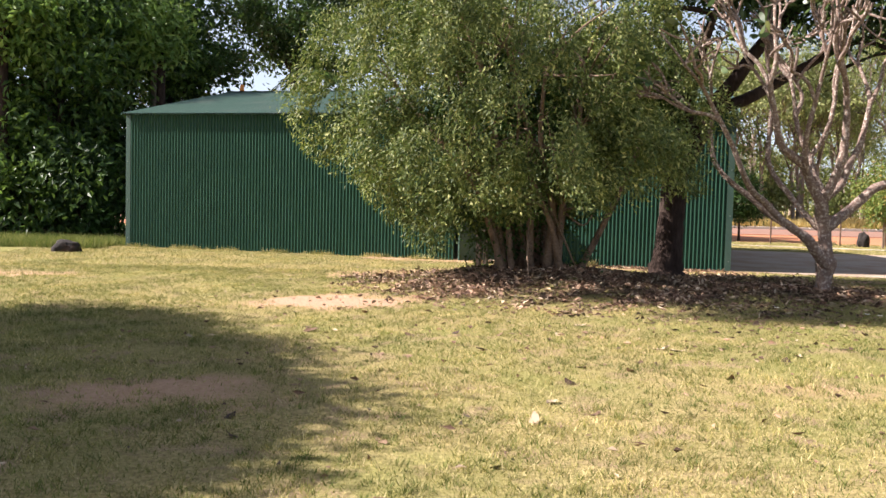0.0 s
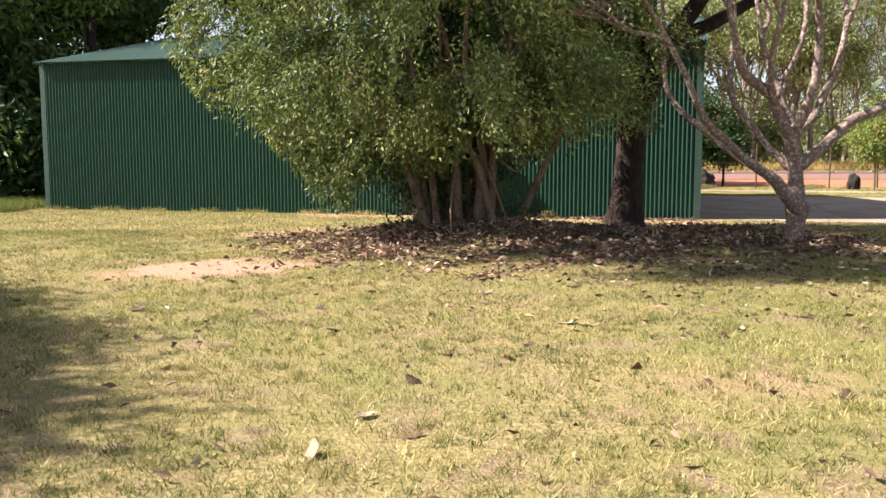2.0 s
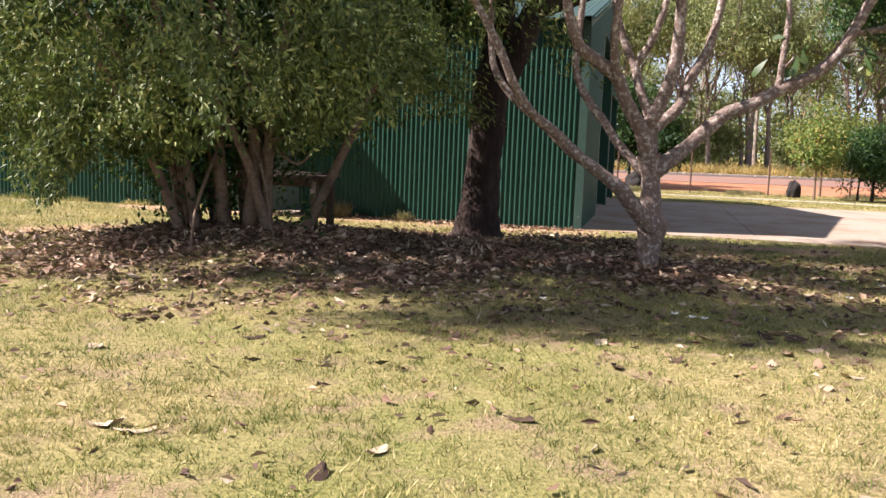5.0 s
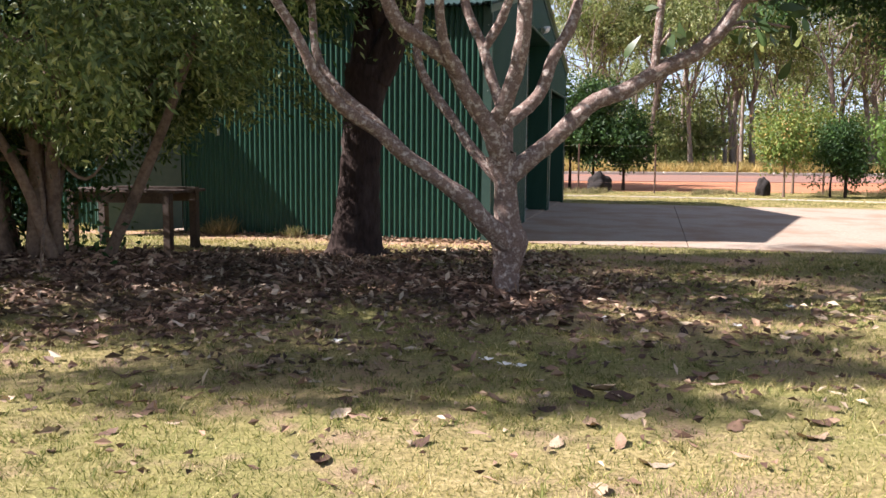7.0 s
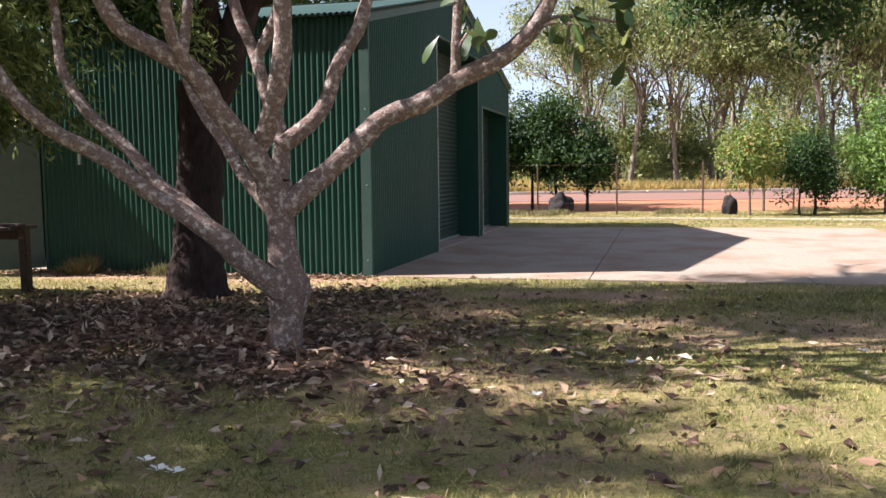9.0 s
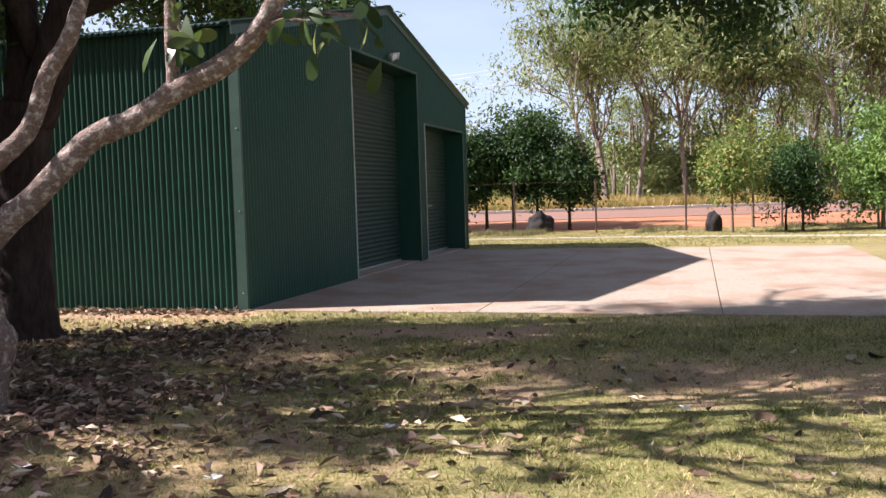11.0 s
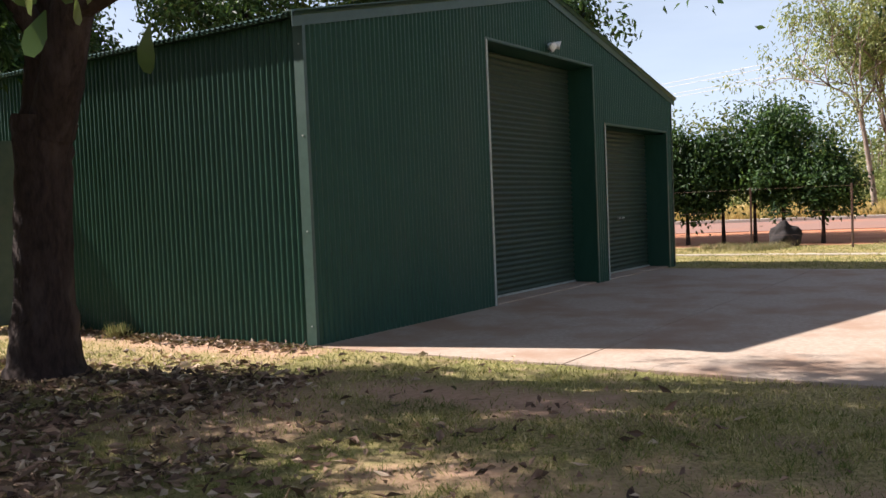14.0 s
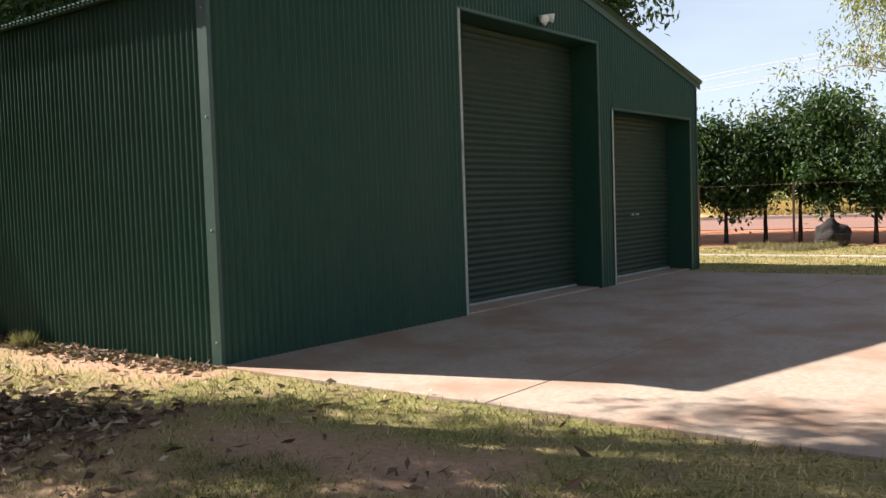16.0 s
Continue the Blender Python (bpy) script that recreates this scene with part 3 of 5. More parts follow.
def flood_light():
    lamp = thing("security_light", "white twin-head security light above the large roller door", "wall light", SHED @ Matrix.Translation((4.98, -0.03, 3.44)) @ Matrix.Scale(0.7, 4) @ Matrix.Rotation(radians(-12), 4, "Y"))
    part("base", box(-0.05, 0.05, -0.05, 0.0, -0.05, 0.05, 0.01), WHITE, lamp)
    for s in (-1, 1):
        arm = bmesh.new()
        bmesh.ops.create_cone(arm, cap_ends=True, segments=10, radius1=0.016, radius2=0.016, depth=0.09, matrix=Matrix.Translation((s * 0.06, -0.06, 0.02)) @ Matrix.Rotation(radians(60 * s), 4, "Y"))
        part("arm", arm, WHITE, lamp, smooth=True)
        hd = bmesh.new()
        m = Matrix.Translation((s * 0.12, -0.12, 0.02)) @ Matrix.Rotation(radians(110), 4, "X") @ Matrix.Rotation(radians(25 * s), 4, "Y")
        bmesh.ops.create_cone(hd, cap_ends=True, segments=16, radius1=0.045, radius2=0.085, depth=0.15, matrix=m)
        bmesh.ops.bevel(hd, geom=hd.edges[:], offset=0.006, segments=1, affect="EDGES")
        part("lamp_head", hd, WHITE, lamp, smooth=True)
    sn = bmesh.new()
    bmesh.ops.create_uvsphere(sn, u_segments=12, v_segments=8, radius=0.045, matrix=Matrix.Translation((0, -0.07, -0.06)))
    part("sensor", sn, WHITE, lamp, smooth=True)


flood_light()
cap = thing("roof_cap", "small orange cap on the shed's ridge", "roof cap", SHED @ Matrix.Translation((WID / 2, LEN - 0.35, APEX + 0.05)))
cb = bmesh.new()
bmesh.ops.create_cone(cb, cap_ends=True, segments=12, radius1=0.07, radius2=0.05, depth=0.18, matrix=Matrix.Translation((0, 0, 0.09)))
bmesh.ops.bevel(cb, geom=cb.edges[:], offset=0.012, segments=1, affect="EDGES")
part("body", cb, ORANGE, cap, smooth=True)


def work_table(at):
    t = thing("work_table", "weathered dark timber outdoor table by the shed", "table", at)
    for k in range(5):
        part("board", box(-0.75, 0.75, -0.36 + k * 0.145, -0.36 + k * 0.145 + 0.135, 0.70, 0.735, 0.006), WOOD, t)
    for y in (-0.3, 0.3):
        part("apron", box(-0.66, 0.66, y - 0.02, y + 0.02, 0.58, 0.70, 0.004), WOOD, t)
    for x in (-0.62, 0.62):
        for y in (-0.30, 0.30):
            part("leg", box(x - 0.045, x + 0.045, y - 0.045, y + 0.045, 0, 0.70, 0.006), WOOD, t)
    return t


work_table(pose(1.33, 16.35, 0, 0, 0, -15))
pl = thing("plank", "loose weathered plank lying on the timber table", "plank", pose(1.62, 16.3, 0.738, 0, 0, -11))
part("board", box(-0.5, 0.5, -0.07, 0.07, 0, 0.025, 0.004), WOOD, pl)

# ---- trees ----
def grow(tubes, p, d, r, length, depth, tips, fork=2, turn=0.55, up=0.25, shrink=0.66, thin=0.62, g=None):
    """A limb that bends a little and forks; tips gather (place, way)."""
    g = g or rng
    d = d / np.linalg.norm(d)
    mid = p + d * length * 0.5 + g.normal(0, 0.05 * length, 3)
    end = p + d * length + g.normal(0, 0.07 * length, 3)
    tubes.add(spline([(*p, r), (*mid, r * 0.86), (*end, r * thin * 1.05)], 4))
    if depth == 0:
        tips.append((end, d))
        return
    for k in range(fork + (g.random() < 0.3)):
        nd = d + g.normal(0, turn, 3) + [0, 0, up]
        grow(tubes, end, nd, r * thin, length * shrink * g.uniform(0.8, 1.2), depth - 1, tips, fork, turn, up, shrink, thin, g)


def frangipani():
    tree = thing("frangipani_tree", "bare pale-barked frangipani tree with knobbly forking limbs", "tree", (0, 0, 0))
    trunk = Tubes(14)
    X, Y = 5.41, 12.57
    trunk.add(spline([(X, Y, 0.0, 0.16), (X - 0.01, Y, 0.08, 0.122), (X, Y, 0.3, 0.108), (X + 0.02, Y, 0.50, 0.145), (X + 0.0, Y, 0.62, 0.115), (X - 0.02, Y, 0.95, 0.09), (X - 0.06, Y, 1.18, 0.12)], 6), 0.025)
    child("trunk", trunk.mesh("trunk", BARK_PALE), tree, "knobbly ringed trunk with lichen spots")
    limbs = [
        # low limb to the left, in two leaders
        [(5.40, 12.5, 0.50, .105), (5.19, 12.38, 0.70, .088), (5.05, 12.33, 0.86, .085), (4.88, 12.32, 0.98, .066), (4.62, 12.3, 1.16, .062), (4.42, 12.25, 1.34, .058), (4.18, 12.1, 1.50, .052), (4.0, 11.95, 1.72, .046), (3.84, 11.9, 2.05, .04), (3.62, 11.8, 2.4, .036)],
        [(5.05, 12.36, 0.86, .06), (4.85, 12.5, 1.02, .055), (4.6, 12.62, 1.2, .052), (4.38, 12.75, 1.42, .05), (4.1, 12.85, 1.66, .045), (3.9, 12.95, 1.95, .04), (3.85, 13.0, 2.35, .036)],
        # left upright
        [(5.36, 12.55, 1.14, .10), (5.24, 12.45, 1.40, .085), (5.07, 12.35, 1.63, .076), (4.94, 12.27, 1.86, .072), (4.76, 12.2, 1.98, .068), (4.57, 12.12, 2.1, .062), (4.47, 12.05, 2.3, .055), (4.40, 12.0, 2.55, .048), (4.3, 11.95, 2.9, .04)],
        # thin one behind
        [(5.33, 12.62, 1.0, .055), (5.12, 12.75, 1.25, .05), (4.98, 12.85, 1.47, .048), (4.80, 12.95, 1.72, .045), (4.70, 13.0, 1.98, .042), (4.72, 13.05, 2.35, .04), (4.76, 13.1, 2.75, .035)],
        # centre
        [(5.28, 12.5, 1.42, .075), (5.36, 12.42, 1.56, .072), (5.44, 12.35, 1.82, .07), (5.48, 12.3, 2.08, .066), (5.48, 12.25, 2.45, .058), (5.44, 12.2, 2.85, .048)],
        [(5.39, 12.6, 1.2, .07), (5.39, 12.68, 1.48, .062), (5.29, 12.75, 1.76, .05), (5.22, 12.8, 2.02, .047), (5.10, 12.85, 2.3, .044), (5.03, 12.9, 2.6, .04)],
        [(5.22, 12.8, 2.0, .045), (5.36, 12.75, 2.24, .042), (5.44, 12.7, 2.5, .04), (5.5, 12.7, 2.8, .034)],
        [(5.39, 12.64, 1.42, .07), (5.50, 12.66, 1.50, .066), (5.66, 12.7, 1.66, .06), (5.77, 12.72, 1.95, .056), (5.90, 12.75, 2.18, .052), (5.98, 12.78, 2.46, .046), (6.05, 12.8, 2.8, .04)],
        # long limb to the right
        [(5.42, 12.56, 1.02, .095), (5.56, 12.56, 1.14, .085), (5.72, 12.56, 1.27, .08), (5.93, 12.57, 1.47, .078), (6.08, 12.57, 1.60, .076), (6.30, 12.56, 1.68, .074), (6.55, 12.54, 1.83, .074), (6.80, 12.52, 1.95, .07), (7.0, 12.5, 2.12, .064), (7.16, 12.47, 2.39, .06), (7.28, 12.45, 2.65, .054), (7.45, 12.4, 2.95, .046)],
        [(6.52, 12.54, 1.80, .042), (6.53, 12.5, 2.1, .036), (6.55, 12.48, 2.5, .032), (6.5, 12.45, 2.8, .028)],
        [(7.16, 12.47, 2.36, .04), (7.5, 12.5, 2.42, .034), (7.8, 12.5, 2.5, .028)],
        [(5.07, 12.35, 1.64, .05), (4.9, 12.15, 1.95, .045), (4.85, 12.0, 2.3, .04), (4.9, 11.9, 2.7, .034)],
    ]
    g = np.random.default_rng(5)
    tips = []
    for rows in limbs:
        tb = Tubes(11)
        tb.add(spline([(a, b, c, r * 0.86) for a, b, c, r in rows], 5), 0.045)
        e, d = np.array(rows[-1]), np.array(rows[-1][:3]) - np.array(rows[-2][:3])
        lift = 0.25 if rows[-1][2] < 2.6 else 0.45
        for _ in range(2):
            grow(tb, e[:3], d / np.linalg.norm(d) + g.normal(0, 0.45, 3) + [0, 0, lift], e[3] * 0.82, 0.62, 3, tips, 2, 0.5, 0.2, 0.72, 0.78, g)
        child("limb", tb.mesh("limb", BARK_PALE), tree)
    # few thick leaves at the tips
    P, D = [], []
    for p, d in tips:
        if g.random() < 0.3 or p[0] > 6.7:
            for _ in range(g.integers(3, 7)):
                P.append(p), D.append(d * 0.5 + g.normal(0, 0.8, 3) + [0, 0, -0.15])
    twigs = [((7.0, 12.5, 2.15), (7.2, 12.46, 2.2), (7.52, 12.45, 2.16)), ((6.9, 12.5, 2.05), (7.1, 12.45, 2.15), (7.28, 12.42, 2.14)), ((6.53, 12.5, 2.0), (6.6, 12.45, 2.1), (6.6, 12.43, 2.14))]
    for rows in twigs:
        tw = Tubes(6)
        tw.add(spline([(*p, r) for p, r in zip(rows, (0.016, 0.012, 0.009))], 5))
        child("twig", tw.mesh("twig", BARK_PALE), tree)
    for c in ((7.8, 12.5, 2.5), (7.5, 12.45, 2.42), (6.52, 12.5, 2.15), (7.3, 12.45, 2.5), (7.52, 12.45, 2.16), (7.46, 12.45, 2.17), (7.28, 12.42, 2.14), (7.2, 12.46, 2.19), (6.6, 12.43, 2.13)):
        for _ in range(7):
            P.append(np.array(c) + g.normal(0, 0.07, 3)), D.append(g.normal(0, 0.7, 3) + [0.2, 0, -0.5])
    P, D = np.array(P), np.array(D)
    child("foliage", paddles("foliage", P, D, g.uniform(0.12, 0.22, len(P)), g.uniform(0.06, 0.085, len(P)), LEAF_FRANG, g), tree, "sparse thick green leaves")


frangipani()


def dark_tree():
    tree = thing("shade_tree", "large dark-trunked shade tree forking beside the shed", "tree", (0, 0, 0))
    tb = Tubes(16)
    X, Y = 4.0, 15.85
    tb.add(spline([(X, Y, -0.05, .42), (X, Y, 0.12, .31), (X + 0.03, Y, 0.6, .25), (X + 0.06, Y, 1.2, .225), (X + 0.1, Y, 1.8, .23), (X + 0.14, Y, 2.15, .26)], 6), 0.04)
    child("trunk", tb.mesh("trunk", BARK_DARK), tree, "dark rough trunk")
    limbs = [
        [(4.08, 15.85, 2.0, .17), (4.12, 15.9, 2.6, .145), (4.1, 15.95, 3.4, .13), (4.0, 16.0, 4.3, .11), (3.7, 16.1, 5.4, .08)],
        [(4.22, 15.82, 2.0, .19), (4.45, 15.75, 2.5, .17), (4.62, 15.7, 2.95, .16), (4.95, 15.6, 3.4, .13), (5.4, 15.4, 4.1, .11), (6.1, 15.1, 4.9, .08)],
        [(4.62, 15.7, 2.95, .13), (5.2, 15.7, 3.15, .11), (6.0, 15.8, 3.6, .09), (7.0, 16.0, 4.2, .07)],
        [(4.3, 15.8, 2.6, .10), (4.2, 15.3, 3.4, .09), (4.3, 14.6, 4.4, .07)],
    ]
    g = np.random.default_rng(11)
    tips = []
    for rows in limbs:
        t2 = Tubes(10)
        t2.add(spline(rows, 5), 0.03)
        e, d = np.array(rows[-1]), np.array(rows[-1][:3]) - np.array(rows[-2][:3])
        for _ in range(3):
            grow(t2, e[:3], d / np.linalg.norm(d) + g.normal(0, 0.5, 3), e[3] * 0.7, 1.0, 2, tips, 2, 0.6, 0.05, 0.75, 0.66, g)
        child("limb", t2.mesh("limb", BARK_DARK), tree)
    c = np.array([p for p, d in tips])
    c = np.concatenate([c + rng.normal(0, 0.3, c.shape), in_blob(270, (4.4, 15.0, 5.7), (3.3, 1.9, 1.5), 0.1), in_blob(60, (6.6, 15.2, 4.9), (1.6, 1.2, 0.8), 0.1), in_blob(210, (5.8, 14.9, 5.8), (2.3, 1.6, 1.0), 0.1), in_blob(65, (3.0, 14.5, 6.3), (3.0, 1.1, 1.2), 0.1), in_blob(35, (2.4, 13.6, 5.9), (2.6, 0.7, 0.7), 0.1), in_blob(60, (5.2, 13.6, 5.9), (1.8, 0.6, 0.6), 0.1)])
    c = c[(c[:, 2] > 3.9) & (c[:, 1] < 16.8) & (c[:, 1] > 12.9)]
    # boughs that droop round the trunk on its sunny side
    c = np.concatenate([c, in_blob(70, (2.6, 15.7, 3.5), (1.1, 0.7, 1.1), 0.1), in_blob(30, (3.5, 15.4, 3.2), (0.5, 0.4, 0.7), 0.1)])
    P, D, F = clumps(c, 105, 0.19)
    child("crown", leaves("crown", P, D, rng.uniform(0.08, 0.15, len(P)), 0.045, LEAF_DARK, face=F), tree, "dense dark green leaves")


dark_tree()


def weeping_bush():
    bush = thing("weeping_bush", "large weeping many-stemmed bush with small glossy leaves", "bush", (0, 0, 0))
    g = np.random.default_rng(3)
    bx, by, bz = 1.3, 13.3, 0.25
    ends = []
    for k in range(15):
        a = k / 15 * 2 * np.pi + g.normal(0, 0.2)
        o = 0.30 * np.sqrt(g.random())
        s = np.array([bx + 0.9 * o * np.cos(a) * 1.8, by + o * np.sin(a), bz - 0.1])
        lean = g.uniform(0.4, 1.9)
        e = np.array([bx - 0.45 + lean * np.cos(a) * 1.15, by + lean * np.sin(a) * 0.8, g.uniform(2.2, 4.6)])
        m1, m2 = s + (e - s) * [0.16, 0.16, 0.32] + g.normal(0, 0.06, 3), s + (e - s) * [0.5, 0.5, 0.7] + g.normal(0, 0.1, 3)
        r = g.uniform(0.028, 0.07)
        tb = Tubes(7)
        tb.add(spline([(*s, r * 1.3), (*m1, r), (*m2, r * 0.7), (*e, r * 0.4)], 6), 0.04)
        for f in (m1, m2, e):
            for _ in range(3):
                q = f + g.normal(0, 0.55, 3) + [0, 0, 0.35]
                tb.add(spline([(*f, r * 0.4), (*((f + q) / 2 + g.normal(0, 0.08, 3)), r * 0.28), (*q, 0.006)], 4), sides=5)
                ends.append(q)
        child("stem", tb.mesh("stem", BARK_STEM), bush)
    for a, b in (((1.75, 13.0, 0.2), (1.25, 12.75, 1.6)), ((0.9, 13.0, 0.2), (0.2, 12.6, 1.9)), ((2.0, 13.3, 0.15), (2.9, 13.2, 2.2))):
        tb = Tubes(8)
        a, b = np.array(a), np.array(b)
        tb.add(spline([(*a, .055), (*(a + (b - a) * 0.5 + [0.05, 0, 0.05]), .045), (*b, .03)], 6), 0.03)
        child("stem", tb.mesh("stem", BARK_STEM), bush, "pale leaning stem")
    # crown: sprays that hang from many boughs, leaves set along each
    nb = 210
    u = unit(nb)
    u[:, 2] = np.abs(u[:, 2]) * 1.1 - 0.15
    lump = 1 + 0.16 * np.sin(u[:, 0] * 7 + 1) * np.cos(u[:, 1] * 6) + g.normal(0, 0.09, nb)
    rad = (0.45 + 0.55 * g.random(nb) ** 0.5) * lump
    bough = np.array([0.85, 13.35, 1.95]) + u * rad[:, None] * [3.0, 2.55, 3.3]
    low = np.concatenate([in_blob(70, (0.85, 13.2, 1.5), (1.7, 1.3, 0.75), 0.3), in_blob(40, (2.3, 14.4, 2.6), (0.9, 0.9, 0.9), 0.2)])
    # these upper boughs are added above the view to dapple the lawn below
    high = in_blob(80, (-0.5, 10.5, 5.5), (3.1, 1.2, 0.9), 0.1)
    bough = np.concatenate([bough, low, high])
    u = np.concatenate([u, unit(190)])
    nb = len(bough)
    n, m = nb * 15, 30
    top = np.repeat(bough, 15, axis=0) + g.normal(0, 0.13, (n, 3))
    out = np.repeat(u, 15, axis=0) * [1, 1, 0.2] + g.normal(0, 0.3, (n, 3))
    F = np.repeat((top - np.repeat(bough, 15, axis=0)) * 4 + np.repeat(u, 15, axis=0) * 0.7 + [0, 0, 0.4], m, axis=0)
    fall = g.uniform(0.25, 0.8, n)
    q = np.linspace(0, 1, m)[None, :, None]
    P = top[:, None, :] + out[:, None, :] * 0.3 * q + np.array([0, 0, -1.0]) * fall[:, None, None] * q ** 1.5 + g.normal(0, 0.035, (n, m, 3))
    D = out[:, None, :] * 0.4 + [0, 0, -0.6] + g.normal(0, 0.55, (n, m, 3))
    P, D = P.reshape(-1, 3), D.reshape(-1, 3)
    x, z = P[:, 0], P[:, 2]
    floor_z = np.interp(x, [-2.6, -2.0, -1.4, -0.9, -0.35, 0.2, 0.8, 1.6, 2.4, 3.4], [2.4, 2.05, 1.6, 1.15, 0.6, 0.85, 1.15, 1.25, 1.3, 1.6]) + 0.2 * np.sin(x * 5.1 + P[:, 1] * 3)
    keep = z > floor_z
    P, D, F = P[keep], D[keep], F[keep]
    child("crown", leaves("crown", P, D, g.uniform(0.05, 0.095, len(P)), g.uniform(0.02, 0.034, len(P)), LEAF_BUSH, 0.2, g, F), bush, "drooping sprays of small green leaves")
    # low and inner growth; the dark leaf colour stands in for shade inside
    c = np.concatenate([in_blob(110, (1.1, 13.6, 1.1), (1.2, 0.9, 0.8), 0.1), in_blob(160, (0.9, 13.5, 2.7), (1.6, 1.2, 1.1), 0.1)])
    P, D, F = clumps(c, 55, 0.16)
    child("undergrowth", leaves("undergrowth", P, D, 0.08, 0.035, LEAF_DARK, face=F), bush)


weeping_bush()


def leafy_tree(name, label, at, crown_z, radii, mat, bark, count, leaf, trunk_r, seed, clump=0.45, per=70, lean=(0, 0), stems=1, inner=0.4, kids=6, sprays=(), lobes=()):
    """A tree or shrub: tapered forking trunk, crown of leaf clumps hung on its limbs."""
    global rng
    keep, rng = rng, np.random.default_rng(seed)
    tree = thing(name, label, "shrub" if "shrub" in name else "tree", at)
    tips = []
    R = np.array(radii)
    for k in range(stems):
        tb = Tubes(8)
        off = rng.normal(0, 0.12 * (stems > 1), 2)
        h0 = max(crown_z - R[2] * 0.65, 0.25)
        fork = np.array([off[0] + lean[0] * 0.6, off[1] + lean[1] * 0.6, h0])
        tb.add(spline([(off[0], off[1], -0.05, trunk_r * 1.35), (off[0] * 1.1 + lean[0] * 0.2, off[1] + lean[1] * 0.2, h0 * 0.4, trunk_r), (*fork, trunk_r * 0.75)], 5), 0.05)
        for j in range(kids):
            e = in_blob(1, (lean[0], lean[1], crown_z), R * 0.75, 0.5)[0]
            m = (fork + e) / 2 + rng.normal(0, 0.08, 3) * R
            tb.add(spline([(*fork, trunk_r * 0.6), (*m, trunk_r * 0.38), (*e, trunk_r * 0.12)], 4), 0.04, 6)
            tips += [e, (m + e) / 2]
        child("trunk", tb.mesh("trunk", bark), tree)
    c = np.concatenate([np.array(tips), in_blob(count, (lean[0], lean[1], crown_z), R, inner)])
    for n, at2, r2 in lobes:
        c = np.concatenate([c, in_blob(n, at2, r2, 0.1)])
    if sprays:
        sp = np.array(sprays) + [lean[0], lean[1], crown_z - 1.5]
        bough = Tubes(6)
        for q in sp:
            bough.add(spline([(0, 0, crown_z, 0.05), (*(q * 0.55 + [0, 0, crown_z * 0.45 + 0.4]), 0.03), (*(q + [0, 0, 0.1]), 0.01)], 5))
        child("bough", bough.mesh("bough", bark), tree)
        c = np.concatenate([c, np.repeat(sp, 5, axis=0) + rng.normal(0, 0.16, (5 * len(sp), 3))])
    P, D, F = clumps(c, per, clump)
    child("crown", leaves("crown", P, D, rng.uniform(0.7, 1.3, len(P)) * leaf, leaf * 0.45, mat, face=F), tree)
    rng = keep
    return tree


# shade tree beyond the lawn's edge, whose shadow lies on the grass
leafy_tree("lawn_tree", "spreading leafy tree standing on the lawn", (-10.4, 6.0, 0), 5.0, (1.6, 2.0, 0.8), LEAF_DARK, BARK_DARK, 150, 0.15, 0.22, 21, 0.3, 130, inner=0.1,
           lobes=[(75, (2.7, -1.7, 4.8), (1.0, 1.1, 0.45)), (70, (2.0, -1.9, 4.8), (1.1, 1.0, 0.45)), (90, (2.2, -0.5, 4.9), (1.2, 1.0, 0.45)), (80, (2.0, 0.9, 4.8), (1.2, 1.0, 0.45)), (60, (0.9, 2.5, 4.9), (1.2, 1.1, 0.5)), (60, (0.6, -1.6, 5.1), (1.3, 1.2, 0.5))])
# tree by the driveway with drooping dark sprays
leafy_tree("driveway_tree", "dark leafy tree drooping over the driveway's edge", (13.9, 15.0, 0), 6.7, (2.3, 2.3, 1.3), LEAF_DARK, BARK_DARK, 110, 0.10, 0.2, 22, 0.2, 170, inner=0.55, sprays=[(-2.4, 1.2, -1.3), (-3.0, 1.7, -1.6), (-3.5, 2.1, -1.75), (-3.9, 2.3, -1.95), (-4.3, 2.5, -1.7), (-3.2, 2.6, -1.5), (-3.6, 1.5, -1.35), (-4.5, 1.9, -1.35), (-2.8, 2.2, -2.05)])

